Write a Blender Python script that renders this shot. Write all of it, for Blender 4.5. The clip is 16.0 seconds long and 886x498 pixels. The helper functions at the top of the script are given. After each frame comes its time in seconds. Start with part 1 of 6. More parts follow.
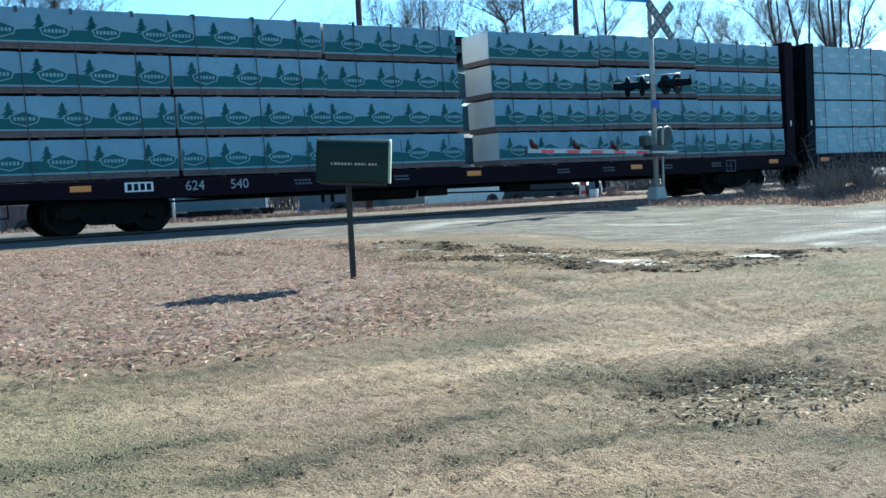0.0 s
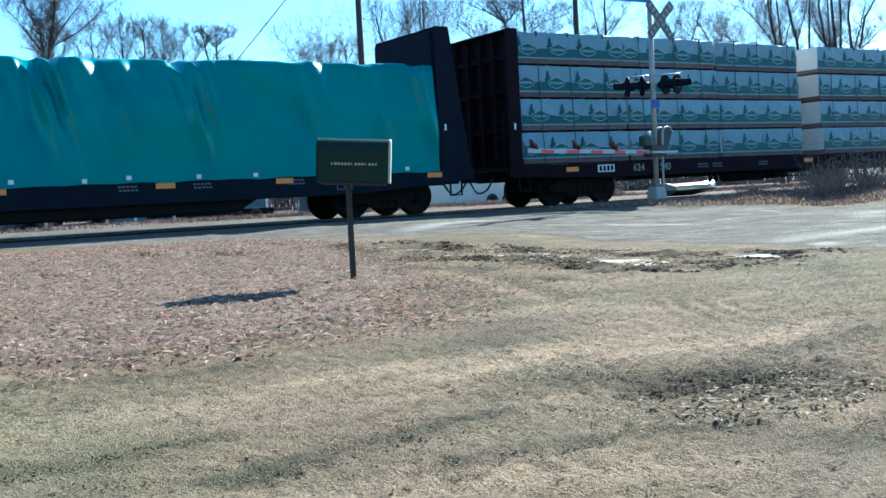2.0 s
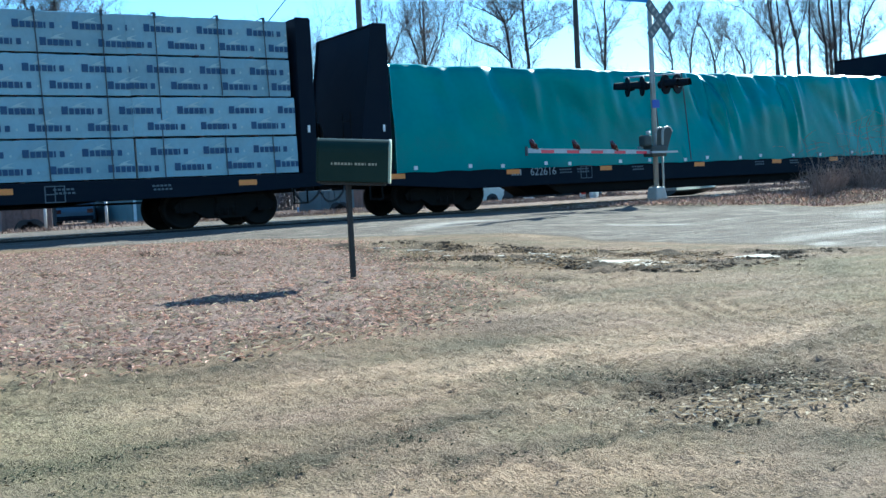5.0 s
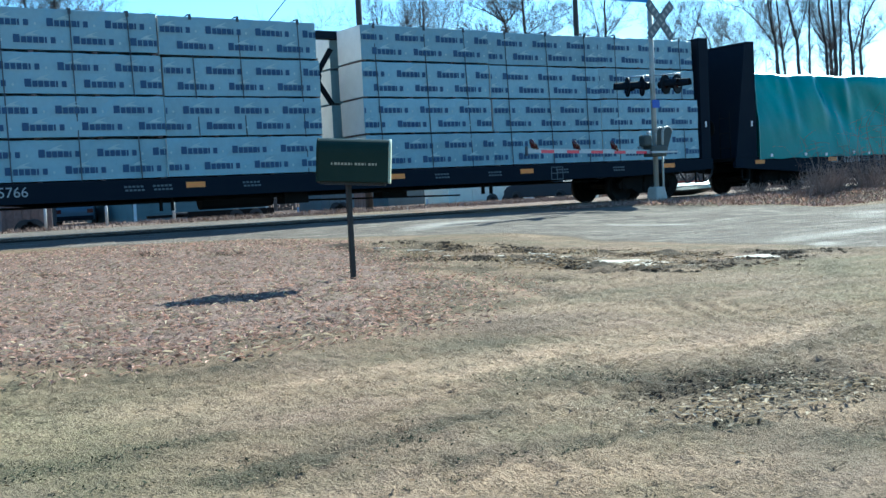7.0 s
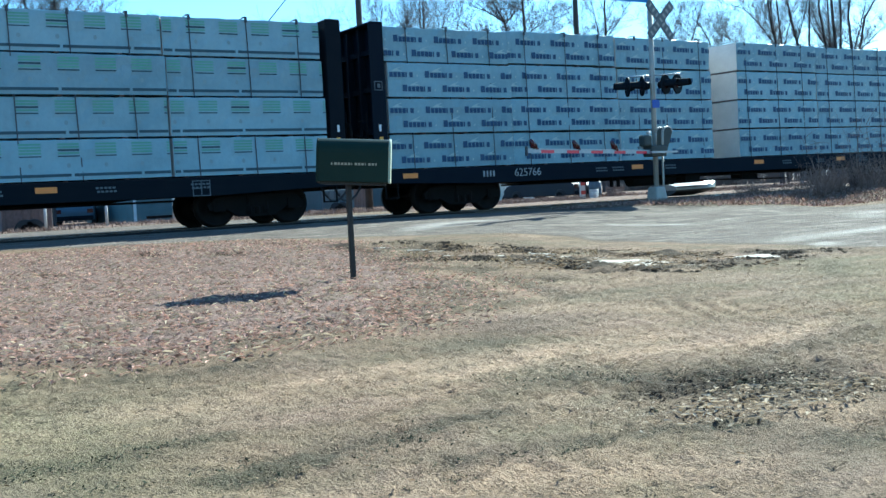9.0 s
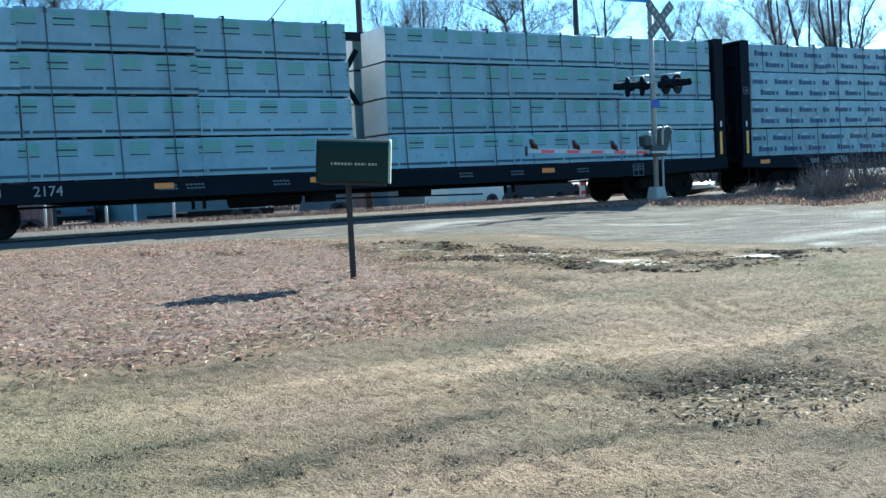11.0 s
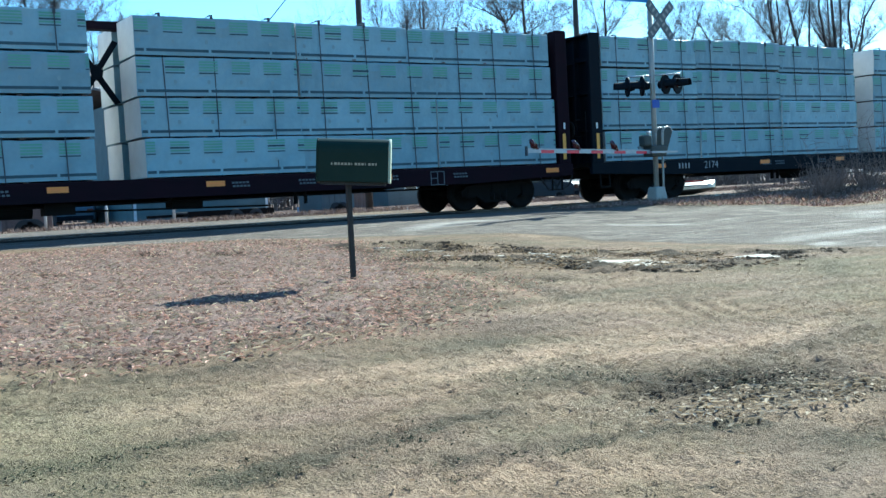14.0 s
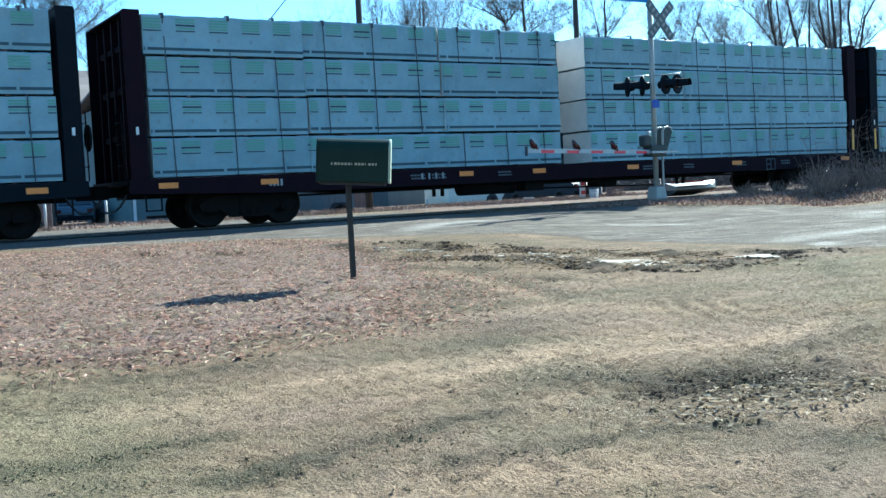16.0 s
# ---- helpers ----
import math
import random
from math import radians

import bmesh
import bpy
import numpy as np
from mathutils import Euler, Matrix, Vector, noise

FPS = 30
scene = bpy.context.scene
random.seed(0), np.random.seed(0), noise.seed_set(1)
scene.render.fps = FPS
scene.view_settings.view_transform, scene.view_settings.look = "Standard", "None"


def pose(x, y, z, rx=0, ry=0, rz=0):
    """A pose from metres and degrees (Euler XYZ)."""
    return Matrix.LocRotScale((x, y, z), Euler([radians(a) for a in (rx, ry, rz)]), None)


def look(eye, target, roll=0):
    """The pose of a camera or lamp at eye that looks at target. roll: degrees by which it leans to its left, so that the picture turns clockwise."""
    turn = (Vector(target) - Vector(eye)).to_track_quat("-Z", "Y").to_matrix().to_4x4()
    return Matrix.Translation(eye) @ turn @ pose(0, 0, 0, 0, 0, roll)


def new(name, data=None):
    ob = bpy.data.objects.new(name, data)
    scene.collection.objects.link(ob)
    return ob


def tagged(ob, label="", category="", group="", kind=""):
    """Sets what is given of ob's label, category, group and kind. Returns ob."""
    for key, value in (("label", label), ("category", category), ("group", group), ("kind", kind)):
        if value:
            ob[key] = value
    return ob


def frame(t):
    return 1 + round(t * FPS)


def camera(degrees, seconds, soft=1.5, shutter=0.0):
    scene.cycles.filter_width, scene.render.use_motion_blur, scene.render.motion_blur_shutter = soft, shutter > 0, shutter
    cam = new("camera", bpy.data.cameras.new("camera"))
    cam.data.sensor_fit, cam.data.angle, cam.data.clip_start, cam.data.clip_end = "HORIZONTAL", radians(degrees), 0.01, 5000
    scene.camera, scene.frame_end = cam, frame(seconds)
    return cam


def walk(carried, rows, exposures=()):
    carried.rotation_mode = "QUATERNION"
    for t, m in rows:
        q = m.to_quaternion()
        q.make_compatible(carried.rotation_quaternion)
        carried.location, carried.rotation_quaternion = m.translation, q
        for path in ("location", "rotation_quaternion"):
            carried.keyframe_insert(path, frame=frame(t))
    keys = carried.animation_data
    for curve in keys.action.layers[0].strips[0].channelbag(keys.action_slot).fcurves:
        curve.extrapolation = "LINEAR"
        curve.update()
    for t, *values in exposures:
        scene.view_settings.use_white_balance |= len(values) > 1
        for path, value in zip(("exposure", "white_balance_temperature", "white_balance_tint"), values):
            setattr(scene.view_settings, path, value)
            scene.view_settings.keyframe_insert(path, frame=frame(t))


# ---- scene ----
# World: the track runs along x, the train rolls towards +x, z = 0 is the top of the rail.
EYE = (0.0, 0.0, 0.524)
cam = camera(46.0, 16.0, soft=1.5)
LOOK = look(EYE, (5.3354, 8.4402, 0.524 - 0.5447), -2.914)
walk(cam, [(0.0, LOOK), (16.0, LOOK)], exposures=[
    (0.0, 1.98, 4490, -11), (1.0, 2.07, 4470, -11), (2.0, 1.98, 4410, -9.5), (2.5, 1.98, 4380, -8.5), (4.2, 1.99, 4380, -8.5), (6.3, 1.93, 4470, -11), (7.5, 1.94, 4465, -11),
    (8.2, 1.98, 4460, -11), (9.2, 2.0, 4455, -11), (11.3, 2.0, 4450, -11), (12.4, 2.09, 4450, -11), (13.4, 1.95, 4445, -11), (15.2, 1.94, 4440, -11), (16.0, 2.0, 4440, -11)])

# ---- light ----
SUN_EL, SUN_AZ = 31.0, 63.0          # degrees; azimuth from +y towards +x
world = bpy.data.worlds.new("world")
scene.world = world
world.use_nodes = True
wn = world.node_tree.nodes
sky = wn.new("ShaderNodeTexSky")
sky.sky_type = "NISHITA"
sky.sun_disc = False
sky.sun_elevation, sky.sun_rotation = radians(SUN_EL), radians(SUN_AZ)
sky.air_density, sky.dust_density, sky.ozone_density = 1.12, 0.15, 2.2
world.node_tree.links.new(sky.outputs[0], wn["Background"].inputs[0])
wn["Background"].inputs[1].default_value = 0.054
sun = new("sun", bpy.data.lights.new("sun", "SUN"))
sun.data.energy, sun.data.angle, sun.data.color = 5.0, radians(0.5), (1.0, 0.80, 0.575)
SUN_DIR = Vector((math.cos(radians(SUN_EL)) * math.sin(radians(SUN_AZ)),
                  math.cos(radians(SUN_EL)) * math.cos(radians(SUN_AZ)), math.sin(radians(SUN_EL))))
sun.matrix_basis = look(SUN_DIR * 50, (0, 0, 0))


# ---- materials ----
def surface(name, base, alt=None, scale=3.0, fine=60.0, rough=0.7, metal=0.0, bump=0.15, mixed=0.5, vary=0.0, islands=False, spec=0.5):
    """Two colours mixed by noise at two scales, with relief; vary: brightness from piece to piece."""
    m = bpy.data.materials.new(name)
    m.use_nodes = True
    n, l = m.node_tree.nodes, m.node_tree.links
    b = n["Principled BSDF"]
    b.inputs["Roughness"].default_value, b.inputs["Metallic"].default_value = rough, metal
    b.inputs["Specular IOR Level"].default_value = spec
    alt = alt or tuple(c * 0.6 for c in base)
    co = n.new("ShaderNodeTexCoord")
    big, small = n.new("ShaderNodeTexNoise"), n.new("ShaderNodeTexNoise")
    big.inputs["Scale"].default_value, small.inputs["Scale"].default_value = scale, fine
    big.inputs["Detail"].default_value, small.inputs["Detail"].default_value = 5, 3
    for t in (big, small):
        l.new(co.outputs["Object"], t.inputs["Vector"])
    add = n.new("ShaderNodeMath")
    add.operation = "MULTIPLY_ADD"
    add.inputs[1].default_value = 0.35
    l.new(small.outputs["Fac"], add.inputs[0])
    l.new(big.outputs["Fac"], add.inputs[2])
    ramp = n.new("ShaderNodeMapRange")
    ramp.inputs["From Min"].default_value, ramp.inputs["From Max"].default_value = 0.45 + 0.25 * (0.5 - mixed), 0.95 + 0.25 * (0.5 - mixed)
    l.new(add.outputs[0], ramp.inputs["Value"])
    mix = n.new("ShaderNodeMix")
    mix.data_type = "RGBA"
    mix.inputs["A"].default_value, mix.inputs["B"].default_value = (*base, 1), (*alt, 1)
    l.new(ramp.outputs["Result"], mix.inputs["Factor"])
    last = mix.outputs["Result"]
    if vary:
        if islands:
            rnd = n.new("ShaderNodeNewGeometry").outputs["Random Per Island"]
        else:
            rnd = n.new("ShaderNodeObjectInfo").outputs["Random"]
        mr = n.new("ShaderNodeMapRange")
        mr.inputs["To Min"].default_value, mr.inputs["To Max"].default_value = 1 - vary, 1 + vary
        l.new(rnd, mr.inputs["Value"])
        hsv = n.new("ShaderNodeHueSaturation")
        l.new(mr.outputs["Result"], hsv.inputs["Value"])
        l.new(last, hsv.inputs["Color"])
        last = hsv.outputs["Color"]
    l.new(last, b.inputs["Base Color"])
    if bump:
        bp = n.new("ShaderNodeBump")
        bp.inputs["Strength"].default_value, bp.inputs["Distance"].default_value = bump, 0.02
        l.new(add.outputs[0], bp.inputs["Height"])
        l.new(bp.outputs["Normal"], b.inputs["Normal"])
    return m


M = {
    "black": surface("black_paint", (0.006, 0.009, 0.014), (0.01, 0.012, 0.016), 2, 30, 0.65, spec=0.06),
    "navy": surface("dark_paint", (0.0064, 0.0096, 0.0176), (0.0096, 0.0128, 0.0192), 2, 30, 0.65, spec=0.06),
    "maroon": surface("maroon_paint", (0.0144, 0.0064, 0.0112), (0.008, 0.0064, 0.0096), 2, 30, 0.7, spec=0.06),
    # underframe and wheel steel: the shade below the cars is put into the colour
    "under": surface("shade_black_steel", (0.0036, 0.0036, 0.0036), (0.0084, 0.0066, 0.006), 3, 40, 0.85, spec=0.2),
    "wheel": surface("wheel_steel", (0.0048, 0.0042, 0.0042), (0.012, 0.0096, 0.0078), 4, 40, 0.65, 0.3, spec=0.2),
    "rail": surface("rail_steel", (0.113, 0.099, 0.09), (0.059, 0.041, 0.032), 3, 50, 0.35, 0.8),
    "wood_tie": surface("creosoted_wood", (0.03, 0.021, 0.015), (0.054, 0.042, 0.033), 2, 40, 0.9, vary=0.25),
    # white wrap: blue shade is put into the side colours, the ends stay bright
    "wrap": surface("shaded_white_wrap", (0.2644, 0.37, 0.4185), (0.1908, 0.2798, 0.3227), 1.3, 9, 0.45, bump=0.9, vary=0.12),
    "wrap_logo": surface("shaded_grey_white_wrap", (0.198, 0.3024, 0.3774), (0.1408, 0.2256, 0.2907), 1.3, 9, 0.45, bump=0.9, vary=0.12),
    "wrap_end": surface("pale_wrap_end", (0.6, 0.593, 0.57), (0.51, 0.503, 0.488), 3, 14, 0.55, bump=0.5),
    "lumber": surface("raw_lumber", (0.16, 0.12, 0.11), (0.09, 0.065, 0.06), 8, 60, 0.8, vary=0.15),
    "green_ink": surface("dark_green_print", (0.0, 0.078, 0.082), (0.002, 0.06, 0.066), 2, 30, 0.5, bump=0.05),
    "pale_ink": surface("pale_print", (0.22, 0.32, 0.36), (0.18, 0.26, 0.3), 2, 30, 0.5, bump=0.05),
    "lime_ink": surface("lime_green_print", (0.15, 0.33, 0.24), (0.19, 0.35, 0.29), 2, 30, 0.5, bump=0.05),
    "slate_ink": surface("slate_print", (0.02, 0.05, 0.075), (0.035, 0.075, 0.1), 2, 30, 0.5, bump=0.05),
    "blue_ink": surface("dark_blue_print", (0.01, 0.04, 0.11), (0.02, 0.06, 0.14), 2, 30, 0.5, bump=0.05),
    "grey_ink": surface("grey_green_print", (0.34, 0.42, 0.42), (0.42, 0.48, 0.48), 2, 30, 0.5, bump=0.05),
    "faint_ink": surface("faint_grey_print", (0.2, 0.27, 0.29), (0.25, 0.33, 0.35), 2, 30, 0.5, bump=0.05),
    "strap": surface("black_strap", (0.05, 0.06, 0.075), None, 4, 40, 0.6),
    "orange": surface("orange_reflector", (0.75, 0.27, 0.04), (0.6, 0.2, 0.04), 5, 40, 0.4, bump=0.05),
    "yellow": surface("yellow_paint", (0.75, 0.4, 0.05), (0.6, 0.3, 0.05), 5, 40, 0.5),
    "white": surface("white_paint", (0.75, 0.75, 0.74), (0.6, 0.6, 0.58), 4, 40, 0.5),
    "letter": surface("faded_lettering", (0.375, 0.375, 0.375), (0.225, 0.225, 0.225), 6, 40, 0.7, bump=0.0),
    "dim": surface("dim_lettering", (0.12, 0.13, 0.14), (0.08, 0.09, 0.1), 6, 40, 0.7, bump=0.0),
    "galv": surface("galvanised_steel", (0.42, 0.44, 0.46), (0.3, 0.32, 0.34), 3, 40, 0.45, 0.6),
    "mast": surface("weathered_aluminium_paint", (0.348, 0.336, 0.3), (0.252, 0.246, 0.222), 3, 40, 0.5, 0.1),
    # crossbuck backs: sheet aluminium with its shade put into a darker grey
    "board_back": surface("shaded_sheet_aluminium", (0.12, 0.132, 0.141), (0.078, 0.09, 0.096), 5, 40, 0.6),
    "weight": surface("grey_iron", (0.045, 0.055, 0.05), (0.03, 0.035, 0.035), 4, 40, 0.7),
    # mailbox door: the sunlight on this end is put into a paler green
    "rim": surface("sunlit_green_enamel", (0.4, 0.42, 0.3), (0.3, 0.33, 0.23), 5, 60, 0.5, 0.0, 0.08),
    # white of the gate arm, greyed to hold the shade on its near side
    "arm_white": surface("shaded_white_sheeting", (0.42, 0.45, 0.46), (0.3, 0.33, 0.35), 5, 40, 0.5),
    "red": surface("red_sheeting", (0.55, 0.015, 0.05), (0.45, 0.015, 0.045), 5, 40, 0.4, bump=0.05),
    "lens": surface("dark_red_lens", (0.042, 0.004, 0.007), (0.028, 0.003, 0.005), 5, 40, 0.15, bump=0.0),
    "blue_sign": surface("blue_sign", (0.02, 0.06, 0.42), (0.03, 0.07, 0.36), 5, 40, 0.4, bump=0.0),
    "blue_pale": surface("faded_blue_sign", (0.05, 0.2, 0.6), (0.06, 0.2, 0.5), 5, 40, 0.4, bump=0.0),
    "concrete": surface("concrete", (0.189, 0.184, 0.176), (0.135, 0.131, 0.126), 4, 50, 0.85),
    "mailbox": surface("dark_green_enamel", (0.013, 0.024, 0.018), (0.018, 0.03, 0.022), 5, 60, 0.5, 0.0, 0.08, spec=0.08),
    "gold": surface("gold_bars", (0.4, 0.36, 0.25), (0.22, 0.19, 0.13), 5, 40, 0.5, bump=0.0),
    "post": surface("dark_post", (0.005, 0.005, 0.005), (0.01, 0.009, 0.008), 5, 40, 0.6),
    "bark": surface("grey_bark", (0.0655, 0.0563, 0.0529), (0.0368, 0.031, 0.0299), 2, 20, 0.9, bump=0.4),
    "twig": surface("twig_bark", (0.1639, 0.1408, 0.132), (0.1089, 0.0913, 0.0858), 2, 20, 0.9, bump=0.0),
    "pole": surface("weathered_pole", (0.06, 0.051, 0.045), (0.036, 0.03, 0.027), 2, 25, 0.9),
    "brush": surface("dry_brush", (0.2835, 0.2025, 0.162), (0.1695, 0.1185, 0.0945), 2, 20, 0.9, bump=0.0, vary=0.4, islands=True, spec=0.02),
    "straw": surface("dead_grass", (0.292, 0.227, 0.146), (0.194, 0.146, 0.092), 2, 20, 0.9, bump=0.0, vary=0.35, islands=True, spec=0.02),
    "mat_straw": surface("matted_straw", (0.259, 0.197, 0.135), (0.166, 0.124, 0.083), 2, 20, 0.9, bump=0.0, vary=0.7, islands=True, spec=0.02),
    "moss": surface("dull_moss", (0.059, 0.063, 0.034), (0.036, 0.038, 0.023), 2, 20, 0.9, bump=0.0, vary=0.4, islands=True, spec=0.02),
    "weed": surface("dark_weed", (0.045, 0.05, 0.032), (0.022, 0.026, 0.018), 2, 20, 0.9, bump=0.0, vary=0.5, islands=True, spec=0.02),
    "chip": surface("pale_chip", (0.4594, 0.3832, 0.2805), (0.2932, 0.2366, 0.1662), 2, 20, 0.9, bump=0.0, vary=0.6, islands=True, spec=0.02),
    "leaf": surface("dry_leaf", (0.456, 0.308, 0.252), (0.222, 0.14, 0.108), 4, 30, 0.75, bump=0.0, vary=0.65, islands=True, spec=0.02),
    "gravel": surface("gravel", (0.207, 0.162, 0.117), (0.135, 0.104, 0.077), 4, 40, 0.9, bump=0.2, vary=0.4, islands=True, spec=0.02),
    "ballast": surface("ballast_stone", (0.09, 0.077, 0.068), (0.05, 0.043, 0.038), 6, 60, 0.95, bump=0.8),
    "siding_tan": surface("tan_siding", (0.7875, 0.756, 0.63), (0.6825, 0.6405, 0.525), 2, 30, 0.6),
    "siding_white": surface("white_siding", (0.492, 0.492, 0.48), (0.42, 0.42, 0.414), 2, 30, 0.6),
    "siding_grey": surface("weathered_grey_siding", (0.125, 0.1711, 0.1812), (0.0938, 0.1305, 0.1377), 2, 30, 0.7),
    "siding_blue": surface("blue_grey_siding", (0.1, 0.125, 0.14), (0.075, 0.095, 0.105), 2, 30, 0.6),
    "siding_green": surface("dull_green_siding", (0.1, 0.13, 0.12), (0.07, 0.09, 0.085), 2, 30, 0.6),
    "roof": surface("grey_roof", (0.16, 0.15, 0.15), (0.1, 0.1, 0.1), 2, 30, 0.8),
    "fence": surface("brown_boards", (0.2, 0.13, 0.1), (0.13, 0.09, 0.075), 2, 30, 0.85, vary=0.25),
    "car_blue": surface("blue_grey_car_paint", (0.1, 0.13, 0.165), (0.08, 0.1, 0.13), 1, 30, 0.5, 0.0, 0.0, spec=0.2),
    "car_dark": surface("dark_car_paint", (0.03, 0.035, 0.045), (0.04, 0.045, 0.05), 1, 30, 0.55, 0.0, 0.0, spec=0.15),
    "glass": surface("dark_glass", (0.02, 0.025, 0.03), (0.03, 0.035, 0.04), 1, 10, 0.08, 0.0, 0.0),
    "rubber": surface("tyre_rubber", (0.02, 0.02, 0.02), (0.035, 0.033, 0.03), 4, 40, 0.85),
    "hull_white": surface("white_hull", (0.2015, 0.2015, 0.195), (0.1625, 0.1625, 0.156), 2, 30, 0.3, bump=0.0),
    "hull_red": surface("red_cover", (0.35, 0.042, 0.035), (0.28, 0.042, 0.035), 2, 30, 0.6, bump=0.1),
    "hill": surface("wooded_hill", (0.08, 0.065, 0.0688), (0.115, 0.095, 0.0935), 0.06, 0.8, 1.0, bump=0.0),
    "mud": surface("broken_soil", (0.053, 0.039, 0.027), (0.024, 0.018, 0.013), 6, 50, 0.9, bump=0.6, vary=0.3, islands=True, spec=0.02),
    # near black stands in for the shadow strip under the train
    "panel": surface("shade_black_panel", (0.007, 0.007, 0.008), (0.018, 0.017, 0.016), 2, 40, 0.9, bump=0.3, spec=0.15),
    "ice": surface("pale_ice", (0.36, 0.31, 0.243), (0.225, 0.189, 0.144), 9, 50, 0.7, bump=0.3, spec=0.2),
}


def tarp_material():
    """Woven plastic sheet: creased, a little shiny, letting some light through."""
    m = surface("green_tarpaulin", (0.0, 0.21, 0.2), (0.0, 0.13, 0.15), 0.7, 9, 0.3, 0.0, 0.6)
    n, l = m.node_tree.nodes, m.node_tree.links
    b, out = n["Principled BSDF"], n["Material Output"]
    tr, mx = n.new("ShaderNodeBsdfTranslucent"), n.new("ShaderNodeMixShader")
    tr.inputs["Color"].default_value = (0.02, 0.5, 0.4, 1)
    mx.inputs[0].default_value = 0.12
    l.new(b.outputs[0], mx.inputs[1])
    l.new(tr.outputs[0], mx.inputs[2])
    l.new(mx.outputs[0], out.inputs["Surface"])
    return m


def let_light_through(m, share, tint):
    """Thin dry leaves and blades glow a little when lit from behind."""
    n, l = m.node_tree.nodes, m.node_tree.links
    b, out = n["Principled BSDF"], n["Material Output"]
    src = b.inputs["Base Color"].links[0].from_socket
    tr, mx, hs = n.new("ShaderNodeBsdfTranslucent"), n.new("ShaderNodeMixShader"), n.new("ShaderNodeMix")
    hs.data_type, hs.blend_type = "RGBA", "MULTIPLY"
    hs.inputs["Factor"].default_value = 1.0
    hs.inputs["B"].default_value = (*tint, 1)
    l.new(src, hs.inputs["A"])
    l.new(hs.outputs["Result"], tr.inputs["Color"])
    mx.inputs[0].default_value = share
    l.new(b.outputs[0], mx.inputs[1])
    l.new(tr.outputs[0], mx.inputs[2])
    l.new(mx.outputs[0], out.inputs["Surface"])


for key in ("straw", "mat_straw", "moss", "leaf", "chip"):
    let_light_through(M[key], 0.3, (1.0, 0.95, 0.88))

M["tarp"] = tarp_material()


# ---- mesh helpers ----
def part(name, bm, material, parent=None, label="", bevel=0.0, at=None):
    """Links a bmesh (or a ready mesh) as one object under a thing or a part."""
    if isinstance(bm, bmesh.types.BMesh):
        me = bpy.data.meshes.new(name)
        bmesh.ops.recalc_face_normals(bm, faces=bm.faces[:])
        bm.to_mesh(me)
        bm.free()
    else:
        me = bm
    if not me.materials:
        for mm in (material if isinstance(material, (list, tuple)) else [material]):
            me.materials.append(mm)
    ob = new(name, me)
    ob.parent = parent
    if at is not None:
        ob.matrix_basis = at
    if label:
        ob["label"] = label
    if bevel:
        mod = ob.modifiers.new("bevel", "BEVEL")
        mod.width, mod.segments, mod.limit_method = bevel, 2, "ANGLE"
    return ob


def thing(name, label, category, group="", at=None):
    ob = new(name)
    ob.empty_display_size = 0.3
    if at is not None:
        ob.matrix_basis = at
    return tagged(ob, label, category, group)


def box(x0, x1, y0, y1, z0, z1, bm=None, mat=0):
    bm = bm or bmesh.new()
    v = [bm.verts.new((x, y, z)) for x in (x0, x1) for y in (y0, y1) for z in (z0, z1)]
    for f in ((0, 1, 3, 2), (4, 6, 7, 5), (0, 4, 5, 1), (2, 3, 7, 6), (0, 2, 6, 4), (1, 5, 7, 3)):
        bm.faces.new([v[i] for i in f]).material_index = mat
    return bm


def prism(pts, axis, a, b, bm=None, mat=0):
    """Extrudes a polygon: axis 'x': pts are (y, z); 'y': (x, z); 'z': (x, y)."""
    bm = bm or bmesh.new()

    def put(p, d):
        return {"x": (d, p[0], p[1]), "y": (p[0], d, p[1]), "z": (p[0], p[1], d)}[axis]
    lo, hi = [bm.verts.new(put(p, a)) for p in pts], [bm.verts.new(put(p, b)) for p in pts]
    fs = [bm.faces.new(lo), bm.faces.new(hi[::-1])]
    for i in range(len(pts)):
        j = (i + 1) % len(pts)
        fs.append(bm.faces.new((lo[i], hi[i], hi[j], lo[j])))
    for f in fs:
        f.material_index = mat
    return bm


def cyl(p, q, r0, r1=None, n=12, bm=None, mat=0, cap=True):
    bm = bm or bmesh.new()
    p, q = Vector(p), Vector(q)
    r1 = r0 if r1 is None else r1
    d = (q - p).normalized()
    u = d.orthogonal().normalized()
    w = d.cross(u)
    rings = []
    for c, r in ((p, r0), (q, r1)):
        rings.append([bm.verts.new(c + (u * math.cos(a) + w * math.sin(a)) * r) for a in (2 * math.pi * i / n for i in range(n))])
    for i in range(n):
        j = (i + 1) % n
        f = bm.faces.new((rings[0][i], rings[0][j], rings[1][j], rings[1][i]))
        f.smooth, f.material_index = True, mat
    if cap:
        for r in rings:
            bm.faces.new(r).material_index = mat
    return bm


def lathe(profile, n=20, bm=None):
    """Turns (radius, along) pairs about the y axis."""
    bm = bm or bmesh.new()
    rings = [[bm.verts.new((r * math.cos(2 * math.pi * i / n), y, r * math.sin(2 * math.pi * i / n))) for i in range(n)] for r, y in profile]
    for a, b in zip(rings, rings[1:]):
        for i in range(n):
            j = (i + 1) % n
            bm.faces.new((a[i], a[j], b[j], b[i])).smooth = True
    bm.faces.new(rings[0])
    bm.faces.new(rings[-1][::-1])
    return bm


def mesh_of(name, verts, faces, mats=None, index=None):
    me = bpy.data.meshes.new(name)
    me.from_pydata(verts, [], faces)
    for m in mats or ():
        me.materials.append(m)
    if index is not None:
        me.polygons.foreach_set("material_index", index)
    me.update()
    return me


